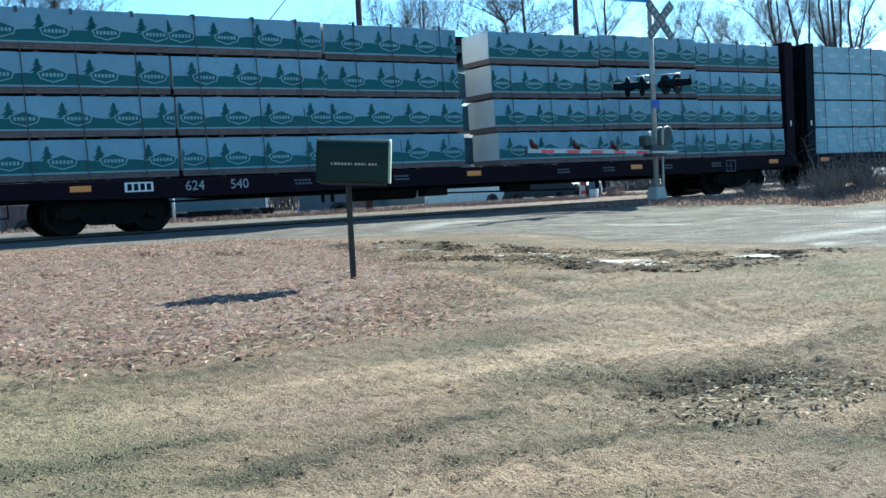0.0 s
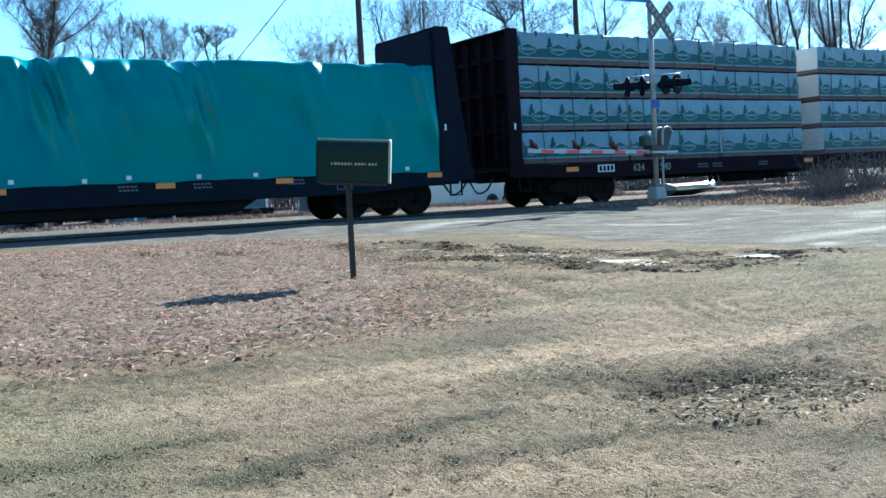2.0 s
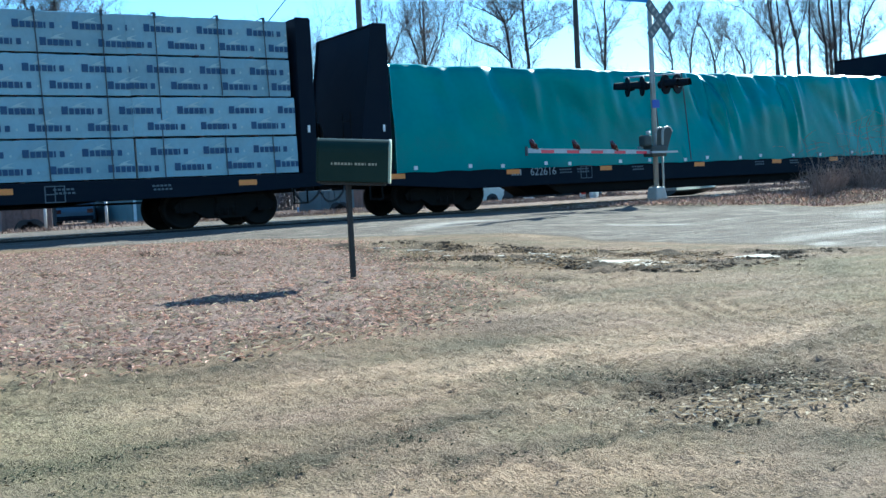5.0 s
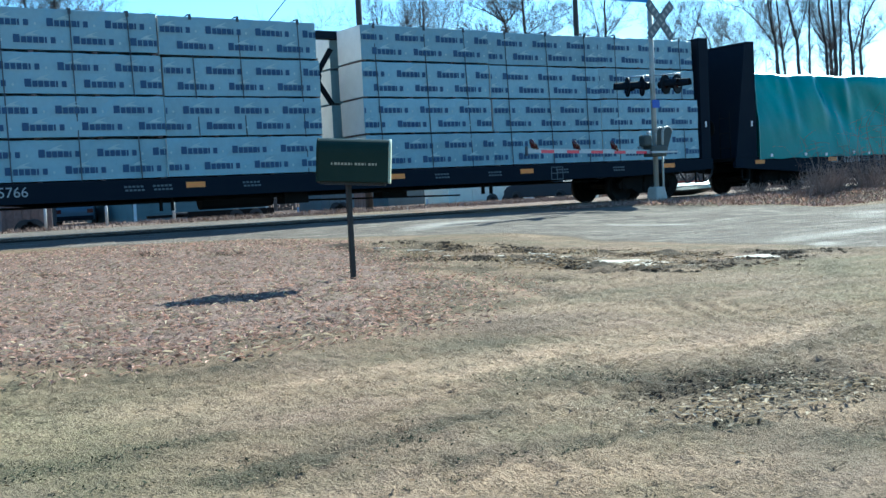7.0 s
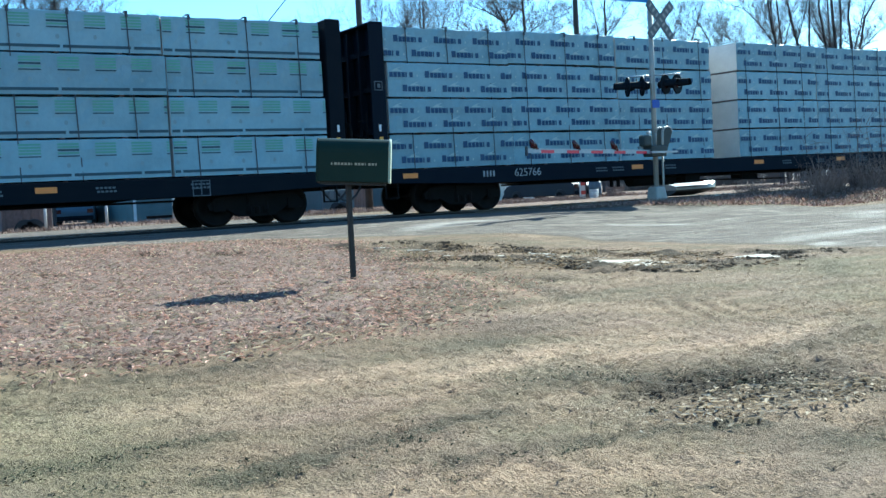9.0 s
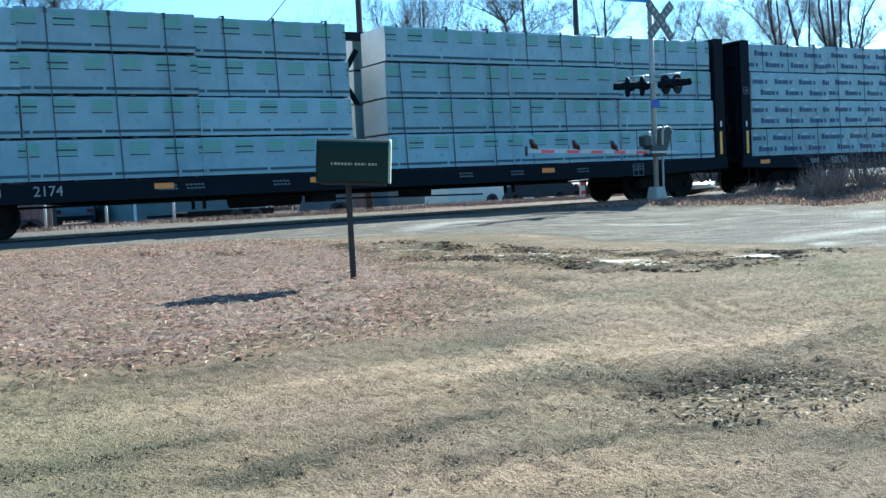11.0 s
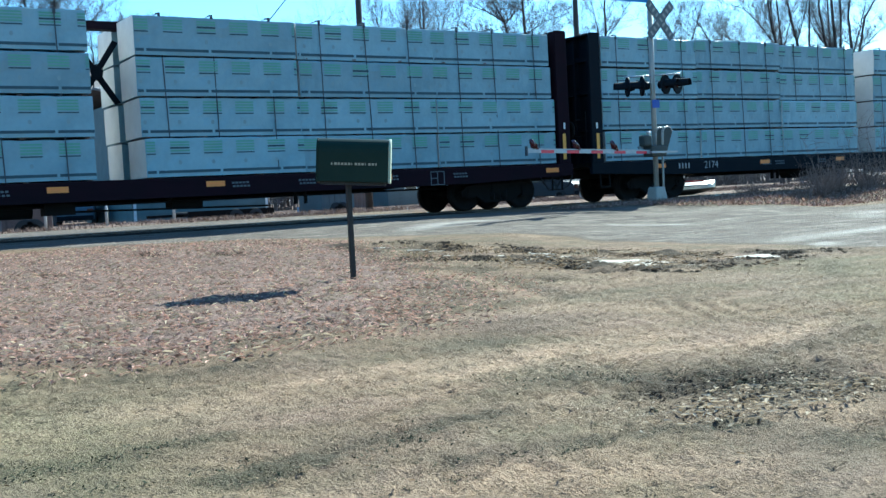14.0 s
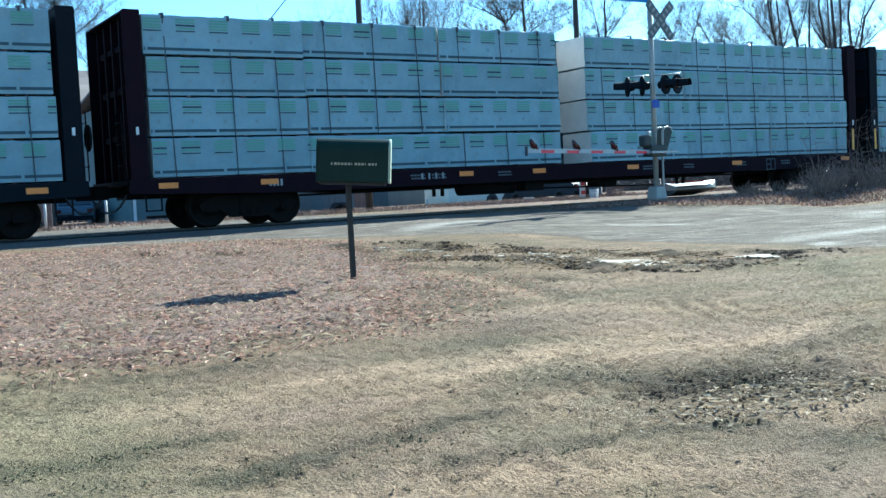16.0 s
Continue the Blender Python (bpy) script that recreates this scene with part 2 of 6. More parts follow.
# ---- ground ----
HEIGHTS = ((0.5, 3, -.25), (3, 2.5, -.25), (4.4, 8.6, -.25), (7, 7.8, -.27), (10, 10, -.3), (14, 12, -.33), (20, 15, -.36),
           (23, 17, -.36), (30, 20, -.34), (13.7, 18.8, -.06), (10, 18, -.03), (2.5, 16, -.1), (5, 15.5, -.08), (8, 14, -.13),
           (4, 19, -.06), (12, 21, 0), (18.3, 19, 0), (18, 17.2, -.2), (22, 19.3, 0.0), (27, 20.3, 0), (-3, 10, -.25), (0, 14, -.18))
TRACK_Y = 23.31


def ground_height(x, y):
    """Smooth lie of the land: yard, lawn swell, road, track bed. Works on arrays."""
    x, y = np.asarray(x, float), np.asarray(y, float)
    num, den = 0.0, 0.0
    for a, b, c in HEIGHTS:
        w = 1 / ((x - a) ** 2 + (y - b) ** 2 + 0.6) ** 2
        num, den = num + w * c, den + w
    s = np.clip((y - 19.5) / 1.7, 0, 1)
    s = s * s * (3 - 2 * s)
    z = num / den * (1 - s) - 0.03 * s
    far = np.clip((y - 34) / 60, 0, 1)
    return z - 0.25 * far


def inside(poly, x, y):
    """Signed feel of a polygon: 1 inside, 0 outside, for arrays."""
    r = np.zeros(x.shape, bool)
    n = len(poly)
    for i in range(n):
        (x0, y0), (x1, y1) = poly[i], poly[(i + 1) % n]
        c = ((y0 > y) != (y1 > y)) & (x < (x1 - x0) * (y - y0) / ((y1 - y0) or 1e-9) + x0)
        r ^= c
    return r


def edge_distance(poly, x, y):
    d = np.full(x.shape, 1e9)
    n = len(poly)
    for i in range(n):
        (x0, y0), (x1, y1) = poly[i], poly[(i + 1) % n]
        ex, ey = x1 - x0, y1 - y0
        t = np.clip(((x - x0) * ex + (y - y0) * ey) / (ex * ex + ey * ey), 0, 1)
        d = np.minimum(d, np.hypot(x - x0 - t * ex, y - y0 - t * ey))
    return np.where(inside(poly, x, y), d, -d)


def soft_noise(x, y, f, seed=0):
    """Cheap smooth noise, about -1 to 1."""
    rs = np.random.RandomState(seed)
    r = 0.0
    for k in range(7):
        a, p, q = rs.uniform(0, 2 * np.pi), rs.uniform(0, 6.28), rs.uniform(0.6, 1.7)
        r = r + np.sin((x * np.cos(a) + y * np.sin(a)) * f * q + p + 1.5 * np.sin((x * np.sin(a) - y * np.cos(a)) * f * 0.7 + q))
    return r / 4.0


LAWN = ((-8, 6.3), (0.9, 5.85), (1.3, 5.0), (2.3, 5.4), (3.0, 5.7), (3.9, 6.3), (4.7, 7.7), (5.6, 9.9), (6.2, 12.0), (6.7, 13.5), (6.4, 14.9), (4.1, 16.6), (1.0, 17.6), (-8, 17.8))
ROAD = ((-12, 33), (-6, 25), (3.5, 17.9), (7.6, 15.2), (8.7, 13.5), (9.9, 12.2), (10.1, 10.1), (9.8, 7.9), (9.5, 6.4), (9.6, 1), (16, -4), (30, -4),
        (34, 15), (23, 16.7), (19.5, 17.4), (17.6, 18.4), (15.5, 19.9), (13, 21.5), (15, 26), (14, 31))


def line_distance(line, x, y):
    """Distance from a bent line."""
    d = np.full(x.shape, 1e9)
    for (x0, y0), (x1, y1) in zip(line, line[1:]):
        ex, ey = x1 - x0, y1 - y0
        t = np.clip(((x - x0) * ex + (y - y0) * ey) / (ex * ex + ey * ey), 0, 1)
        d = np.minimum(d, np.hypot(x - x0 - t * ex, y - y0 - t * ey))
    return d


# broken muddy ground: middle, half widths, strength
MUD_SPOTS = ((7.3, 8.2, 1.2, 1.7, 1.2), (7.4, 10.6, 1.0, 1.6, 1.1), (6.6, 12.1, 0.6, 0.7, 1.0), (8.5, 7.2, 1.0, 0.6, 1.1),
             (6.85, 6.95, 0.6, 0.45, 1.1), (5.4, 7.1, 0.3, 0.3, 0.9), (4.97, 8.32, 0.25, 0.3, 0.9), (9.4, 7.8, 0.4, 0.4, 0.8),
             (4.13, 13.6, 0.35, 0.6, 1.0), (4.95, 12.75, 0.4, 0.5, 1.0), (6.1, 13.8, 0.4, 0.6, 0.9), (2.1, 11.9, 0.5, 0.35, 0.7), (5.4, 15.6, 0.8, 0.5, 0.9),
             (2.95, 2.82, 0.45, 0.2, 1.1), (3.1, 2.45, 0.4, 0.16, 0.7), (2.6, 2.5, 0.25, 0.1, 0.5), (6.2, 8.6, 0.7, 0.8, 0.7), (6.0, 10.4, 0.7, 0.8, 0.7), (6.3, 7.5, 0.5, 0.5, 0.8), (5.9, 9.3, 0.5, 0.5, 0.7), (3.3, 2.68, 0.35, 0.14, 1.0))

# worn (+) and trodden dark (-) lines over the yard: course, half width, strength
STROKES = (
    (((0.2, 4.05), (1.2, 3.9), (2.3, 3.78), (3.1, 3.9), (4.0, 3.72)), 0.2, 0.55),
    (((2.1, 3.7), (2.55, 3.77), (3.0, 3.86)), 0.08, 0.5),
    (((3.5, 5.35), (4.2, 5.2), (4.6, 4.8), (4.75, 4.4)), 0.3, 0.4),
    (((3.3, 3.56), (3.6, 3.42), (3.9, 3.41), (4.6, 3.55)), 0.12, 0.6),
    (((1.75, 4.72), (2.2, 4.97), (2.75, 5.27), (3.4, 5.7)), 0.03, 0.45),
    (((1.6, 3.97), (2.0, 4.03), (2.5, 4.13)), 0.03, 0.4),
    (((1.0, 2.5), (1.6, 2.2), (2.2, 1.95)), 0.12, 0.35),
    (((1.2, 2.86), (1.56, 2.87), (1.8, 2.91), (2.0, 2.92)), 0.11, -0.6),
    (((1.0, 2.86), (1.18, 2.8), (1.3, 2.8)), 0.07, -0.6),
    (((0.3, 3.42), (0.6, 3.33), (0.8, 3.28)), 0.1, -0.75),
    (((0.6, 2.96), (0.86, 2.85), (1.1, 2.72)), 0.06, -0.55),
    (((0.95, 3.36), (1.06, 3.3), (1.18, 3.31)), 0.06, -0.5),
    (((1.6, 2.5), (1.82, 2.43), (2.07, 2.38), (2.3, 2.37), (2.57, 2.25)), 0.06, -0.6),
    (((2.62, 3.3), (2.8, 3.08), (3.01, 2.86), (3.15, 2.6), (3.3, 2.3)), 0.2, -0.6),
    (((3.2, 2.95), (3.9, 3.15), (4.4, 3.15)), 0.14, -0.32),
    (((0.2, 5.05), (0.77, 4.95), (1.1, 4.78), (1.43, 4.62), (1.8, 4.6)), 0.2, -0.4),
    (((1.66, 4.68), (2.1, 4.92), (2.65, 5.2), (3.3, 5.6)), 0.05, -0.4),
    (((4.3, 6.8), (3.96, 5.85), (3.3, 4.6), (2.95, 4.25)), 0.3, -0.35),
    (((5.5, 8.8), (5.16, 7.75), (4.79, 6.65), (4.4, 5.7)), 0.07, 0.5),
    (((5.75, 8.7), (5.4, 7.7), (5.0, 6.6), (4.6, 5.65)), 0.12, -0.45),
    (((5.9, 10.0), (6.3, 10.3), (6.7, 10.4)), 0.2, 0.9),
    (((5.2, 10.1), (5.7, 10.4)), 0.2, 0.7),
    (((7.6, 11.3), (7.95, 10.9)), 0.2, 0.9),
    (((7.7, 10.2), (7.95, 9.9)), 0.15, 0.9),
    (((7.8, 7.5), (8.2, 6.9)), 0.12, 0.9),
    (((8.5, 7.0), (7.98, 6.26), (7.1, 5.31), (6.0, 4.45)), 0.18, -0.35),
    (((2.4, 2.0), (2.8, 1.8), (3.2, 1.6)), 0.28, -0.38),
)


def steps(spans):
    r = [spans[0][0]]
    for a, b, s in spans:
        k = max(1, round((b - a) / s))
        r += [a + (b - a) * i / k for i in range(1, k + 1)]
    return np.array(r)


def build_ground():
    xs = steps([(-3000, -400, 400), (-400, -60, 40), (-60, -10, 4), (-10, -1, 0.4), (-1, 5, 0.036), (5, 9, 0.05), (9, 14, 0.1), (14, 30, 0.3), (30, 60, 2), (60, 400, 30), (400, 3000, 300)])
    ys = steps([(-3000, -300, 400), (-300, -20, 30), (-20, 1, 0.8), (1, 6.5, 0.034), (6.5, 10, 0.05), (10, 15, 0.08), (15, 24, 0.2), (24, 40, 0.7), (40, 120, 5), (120, 400, 30), (400, 3000, 300)])
    X, Y = np.meshgrid(xs, ys)
    Z = ground_height(X, Y)
    lawn, road = edge_distance(LAWN, X, Y), edge_distance(ROAD, X, Y)
    wob = 0.25 * soft_noise(X, Y, 2.2, 5) + 0.12 * soft_noise(X, Y, 6.5, 6)
    lawn_m = np.clip((lawn + wob) / 0.5 + 0.5, 0, 1)
    road_m = np.clip((road + 0.6 * wob) / 0.35 + 0.5, 0, 1)
    lawn_m = np.maximum(lawn_m, np.clip((Y - 31 - 0.1 * X) / 1.5, 0, 1))
    lawn_m = np.maximum(lawn_m, np.clip((X - 13 - 0.4 * (Y - 21)) / 1.5, 0, 1) * np.clip((Y - 25.5) / 1.0, 0, 1)) * (1 - road_m)
    near = np.clip(1 - np.hypot(X - 5, Y - 8) / 25, 0, 1)
    # pale worn wheel paths and dark trodden stretches across the yard
    path = np.zeros(X.shape)
    break_up = np.clip(0.75 + 0.55 * soft_noise(X, Y, 3.1, 81) + 0.3 * soft_noise(X, Y, 9, 82), 0, 1.3)
    for line, w, a in STROKES:
        d = line_distance(line, X + 0.05 * soft_noise(X, Y, 3.3, 83), Y + 0.05 * soft_noise(X, Y, 4.1, 84))
        path += 1.35 * a * np.exp(-(d / w) ** 2) * (break_up if a < 0 or w > 0.15 else 1.0)
    yard = (1 - lawn_m) * (1 - road_m)
    mud = np.zeros(X.shape)
    for a, b, rx, ry, s in MUD_SPOTS:
        e = ((X - a) / rx) ** 2 + ((Y - b) / ry) ** 2
        mud = np.maximum(mud, s * np.exp(-e * e) + 0.3 * (soft_noise(X, Y, 5, 8)) * np.exp(-e * 0.6))
    torn = np.clip(0.42 + 0.25 * np.clip((Y - 9) / 2, 0, 1) + 1.3 * soft_noise(X + 0.6 * Y, 0.5 * Y - X, 3.2, 61) + 0.8 * soft_noise(X, Y, 8, 62), 0, 1)
    mud = np.clip(mud * np.where(Y > 5, torn, 1.0), 0, 1) * (1 - road_m * 0.6)
    Z = Z + near * (yard * (-0.012 * np.clip(path, 0, 1) + 0.008 * soft_noise(X, Y, 5, 1) + 0.006 * soft_noise(X, Y, 17, 2)) - 0.012 * mud
                    + 0.014 * mud * soft_noise(X, Y, 14, 4) + 0.055 * mud * np.clip((Y - 5) / 2, 0, 1) * soft_noise(X + Y, Y - X, 3.5, 44) + lawn_m * (0.02 + 0.012 * soft_noise(X, Y, 8, 3) + 0.008 * soft_noise(X, Y, 21, 7)))
    # one short run of tyre lugs pressed into the dust
    along, across = (X - 4.69) * -0.560 + (Y - 4.47) * -0.828, -(X - 4.69) * -0.828 + (Y - 4.47) * -0.560
    Z = Z - 0.012 * np.exp(-(along / 0.55) ** 4 - (across / 0.33) ** 4) * (1 + np.sin(across * 2 * math.pi / 0.15))
    rs = np.random.RandomState(11)
    crumb = rs.normal(0, 1, X.shape)
    tread = soft_noise(X, Y, 38, 14) + 0.8 * soft_noise(X, Y, 60, 15)
    close = np.clip(1.6 - np.hypot(X - 3.5, Y - 4.5) / 7, 0, 1)
    Z = Z + close * (1 - road_m) * (0.0035 * crumb + (0.010 + 0.006 * np.clip(soft_noise(X, Y, 1.8, 16), -0.5, 1)) * tread) + near * road_m * (0.005 * crumb + 0.006 * soft_noise(X, Y, 4, 71))
    ny, nx = X.shape
    verts = np.stack([X.ravel(), Y.ravel(), Z.ravel()], 1)
    i = (np.arange(ny - 1)[:, None] * nx + np.arange(nx - 1)[None, :]).ravel()
    faces = np.stack([i, i + 1, i + 1 + nx, i + nx], 1)
    me = mesh_of("ground", verts.tolist(), faces.tolist(), [ground_material()])
    at = me.color_attributes.new("soil", "FLOAT_COLOR", "POINT")
    rgba = np.stack([road_m.ravel(), lawn_m.ravel(), mud.ravel(), (np.clip(0.5 + 0.5 * path, 0, 1) * yard).ravel()], 1)
    at.data.foreach_set("color", rgba.ravel())
    # green ellipses put the lens's greenish corner tint into the soil colour
    green = np.zeros(X.shape)
    for a, b, rx, ry in ((0.3, 4.2, 0.9, 1.3), (0.2, 3.0, 0.8, 0.7), (5.2, 3.0, 0.8, 0.5), (3.0, 1.6, 0.5, 0.25), (7.8, 5.4, 1.6, 1.0), (5.9, 4.2, 0.8, 0.5), (0.5, 4.6, 0.6, 0.4)):
        green = np.maximum(green, np.exp(-((X - a) / rx) ** 2 - ((Y - b) / ry) ** 2))
    green = np.clip(green * (1 + 0.5 * soft_noise(X, Y, 3.1, 51)), 0, 1) * yard
    bleached = np.zeros(X.shape)
    for line, w in ((((10.7, 8.7), (11.8, 9.0), (14.0, 9.4)), 0.3), (((16.7, 11.6), (19.6, 14.0)), 0.4), (((13.0, 14.6), (14.3, 14.0)), 0.18), (((9.2, 15.6), (11.2, 16.4)), 0.3), (((9.6, 7.4), (10.4, 7.9)), 0.15)):
        bleached = np.maximum(bleached, np.exp(-(line_distance(line, X + 0.3 * soft_noise(X, Y, 1.2, 91), Y) / w) ** 2) * np.clip(0.8 + 0.5 * soft_noise(X, Y, 2.5, 92), 0, 1))
    # red channel: lens tint; green channel: pale road streaks
    moss = me.color_attributes.new("moss", "FLOAT_COLOR", "POINT")
    moss.data.foreach_set("color", np.stack([green.ravel(), bleached.ravel(), 0 * green.ravel(), 1 + 0 * green.ravel()], 1).ravel())
    for p in me.polygons:
        p.use_smooth = True
    ob = new("ground", me)
    return tagged(ob, "dusty yard with leaf-strewn dead lawn and worn asphalt road", "ground", kind="structure")


def ground_material():
    m = bpy.data.materials.new("ground_soil")
    m.use_nodes = True
    n, l = m.node_tree.nodes, m.node_tree.links
    b = n["Principled BSDF"]
    b.inputs["Roughness"].default_value = 0.92
    b.inputs["Specular IOR Level"].default_value = 0.03
    co = n.new("ShaderNodeTexCoord")
    at = n.new("ShaderNodeVertexColor")
    at.layer_name = "soil"
    sep = n.new("ShaderNodeSeparateColor")
    l.new(at.outputs["Color"], sep.inputs[0])

    def noise_tex(scale, detail=4, rough=0.6):
        t = n.new("ShaderNodeTexNoise")
        t.inputs["Scale"].default_value, t.inputs["Detail"].default_value, t.inputs["Roughness"].default_value = scale, detail, rough
        l.new(co.outputs["Object"], t.inputs["Vector"])
        return t.outputs["Fac"]

    def ramp(v, lo, hi):
        r = n.new("ShaderNodeMapRange")
        r.inputs["From Min"].default_value, r.inputs["From Max"].default_value = lo, hi
        l.new(v, r.inputs["Value"])
        return r.outputs["Result"]

    def mix(f, a, c):
        x = n.new("ShaderNodeMix")
        x.data_type = "RGBA"
        for key, val in (("A", a), ("B", c)):
            if isinstance(val, tuple):
                x.inputs[key].default_value = (*val, 1)
            else:
                l.new(val, x.inputs[key])
        l.new(f, x.inputs["Factor"])
        return x.outputs["Result"]

    def math_node(op, a, c):
        x = n.new("ShaderNodeMath")
        x.operation = op
        for k, val in enumerate((a, c)):
            if isinstance(val, float):
                x.inputs[k].default_value = val
            else:
                l.new(val, x.inputs[k])
        return x.outputs[0]
    fine, mid, big, grit = noise_tex(90, 3), noise_tex(16, 5), noise_tex(1.7, 5), noise_tex(260, 2)
    mp = n.new("ShaderNodeMapping")
    mp.inputs["Rotation"].default_value, mp.inputs["Scale"].default_value = (0, 0, radians(-8)), (0.35, 2.2, 1)
    l.new(co.outputs["Object"], mp.inputs["Vector"])
    streak = n.new("ShaderNodeTexNoise")
    streak.inputs["Scale"].default_value, streak.inputs["Detail"].default_value = 2.2, 6
    l.new(mp.outputs[0], streak.inputs["Vector"])
    streak = streak.outputs["Fac"]
    dirt = mix(ramp(mid, 0.35, 0.7), (0.223, 0.156, 0.099), (0.135, 0.093, 0.059))
    dirt = mix(math_node("MULTIPLY", ramp(streak, 0.5, 0.7), 0.55), dirt, (0.057, 0.046, 0.030))
    dirt = mix(math_node("MULTIPLY", ramp(streak, 0.45, 0.3), 0.6), dirt, (0.349, 0.246, 0.160))
    dirt = mix(ramp(big, 0.45, 0.68), dirt, (0.135, 0.108, 0.066))
    patch = noise_tex(0.9, 3)
    dirt = mix(math_node("MULTIPLY", ramp(patch, 0.5, 0.7), 0.6), dirt, (0.227, 0.157, 0.119))
    dirt = mix(math_node("MULTIPLY", ramp(patch, 0.47, 0.3), 0.5), dirt, (0.123, 0.117, 0.076))
    dirt = mix(math_node("MULTIPLY", ramp(at.outputs["Alpha"], 0.5, 1.0), 0.85), dirt, (0.349, 0.246, 0.160))
    dark = ramp(at.outputs["Alpha"], 0.5, 0.12)
    dirt = mix(math_node("MULTIPLY", dark, 0.95), dirt, (0.047, 0.041, 0.027))
    # soil greened towards the sides in place of the lens tint
    tint_layer = n.new("ShaderNodeVertexColor")
    tint_layer.layer_name = "moss"
    tints = n.new("ShaderNodeSeparateColor")
    l.new(tint_layer.outputs["Color"], tints.inputs[0])
    dirt = mix(math_node("MULTIPLY", tints.outputs["Red"], 0.42), dirt, (0.120, 0.125, 0.063))
    leaves = mix(ramp(mid, 0.35, 0.65), (0.25, 0.172, 0.142), (0.115, 0.078, 0.06))
    leaves = mix(ramp(big, 0.52, 0.72), leaves, (0.15, 0.115, 0.075))
    tar = mix(ramp(mid, 0.4, 0.75), (0.154, 0.132, 0.113), (0.081, 0.070, 0.060))
    tar = mix(ramp(streak, 0.5, 0.7), tar, (0.256, 0.224, 0.192))
    tar = mix(ramp(big, 0.52, 0.7), tar, (0.068, 0.059, 0.053))
    tar = mix(tints.outputs["Green"], tar, (0.36, 0.33, 0.29))
    mudc = mix(ramp(mid, 0.4, 0.65), (0.015, 0.011, 0.008), (0.067, 0.051, 0.036))
    c = mix(sep.outputs["Green"], dirt, leaves)
    c = mix(sep.outputs["Red"], c, tar)
    c = mix(math_node("MULTIPLY", sep.outputs["Blue"], 0.9), c, mudc)
    # grain: pale grit and dark crumbs at one and at three centimetres
    c = mix(math_node("MULTIPLY", ramp(fine, 0.52, 0.64), 0.42), c, (0.031, 0.021, 0.015))
    c = mix(math_node("MULTIPLY", ramp(noise_tex(34, 4, 0.75), 0.53, 0.62), 0.62), c, (0.041, 0.035, 0.023))
    pale = math_node("MULTIPLY", ramp(grit, 0.54, 0.66), math_node("SUBTRACT", 0.5, math_node("MULTIPLY", sep.outputs["Blue"], 0.42)))
    c = mix(pale, c, (0.315, 0.238, 0.183))
    l.new(c, b.inputs["Base Color"])
    h = math_node("ADD", math_node("MULTIPLY", fine, 0.6), math_node("ADD", mid, math_node("MULTIPLY", grit, 0.25)))
    bp = n.new("ShaderNodeBump")
    bp.inputs["Strength"].default_value, bp.inputs["Distance"].default_value = 0.6, 0.045
    l.new(h, bp.inputs["Height"])
    l.new(bp.outputs["Normal"], b.inputs["Normal"])
    return m


build_ground()

# ---- track ----
def build_track():
    track = thing("railway_track", "single railway track with worn steel rails on dark ballast", "railway track")
    track["kind"] = "structure"
    for side in (-0.7525, 0.7525):
        y = TRACK_Y + side
        prof = [(y - 0.036, 0), (y + 0.036, 0), (y + 0.036, -0.03), (y + 0.009, -0.045), (y + 0.009, -0.14), (y + 0.07, -0.16),
                (y + 0.07, -0.17), (y - 0.07, -0.17), (y - 0.07, -0.16), (y - 0.009, -0.14), (y - 0.009, -0.045), (y - 0.036, -0.03)]
        part("rail", prism(prof, "x", -160, 190), M["rail"], track)
    bm = bmesh.new()
    for a, b in ((-160, -7), (13.5, 190)):
        prism([(TRACK_Y - 2.3, -0.3), (TRACK_Y - 1.6, -0.06), (TRACK_Y + 1.6, -0.06), (TRACK_Y + 2.3, -0.3)], "x", a, b, bm)
    part("ballast", bm, M["ballast"], track, "dark stone ballast bed")
    me = None
    for i in range(70):
        ob = part("sleeper", me or box(-0.11, 0.11, -1.3, 1.3, -0.16, 0), M["wood_tie"], track, at=pose(13.9 + 0.55 * i, TRACK_Y, -0.05 + 0.004))
        me = ob.data
    return track


build_track()

def shade_panels():
    """Panels over the rails, added; the train's shadow strip is put into their black."""
    cr = thing("grade_crossing", "black panels along the rails, coloured as the train shadow", "grade crossing")
    cr["kind"] = "structure"
    for y0, y1 in ((21.5, 22.47), (22.66, 23.96), (24.15, 25.6)):
        me = None
        for i in range(11):
            ob = part("panel", me or box(0.01, 2.09, y0, y1, -0.12, -0.012), M["panel"], cr, at=pose(-8.5 + 2.1 * i, 0, 0))
            me = ob.data
    return cr


shade_panels()

# ---- train ----
TOP, DECK = 4.58, 1.11
TIER = (TOP - DECK) / 4


def travelled(t):
    """Metres that the train has rolled since the start."""
    u = t / 16.0
    return 102.834 * u - 1.125 * u ** 2 + 2.852 * u ** 3 - 3.313 * u ** 4


SHARED = {}


def shared(key, make):
    if key not in SHARED:
        bm = make()
        if isinstance(bm, bmesh.types.BMesh):
            me = bpy.data.meshes.new(key)
            bmesh.ops.recalc_face_normals(bm, faces=bm.faces[:])
            bm.to_mesh(me)
            bm.free()
            bm = me
        SHARED[key] = bm
    return SHARED[key]


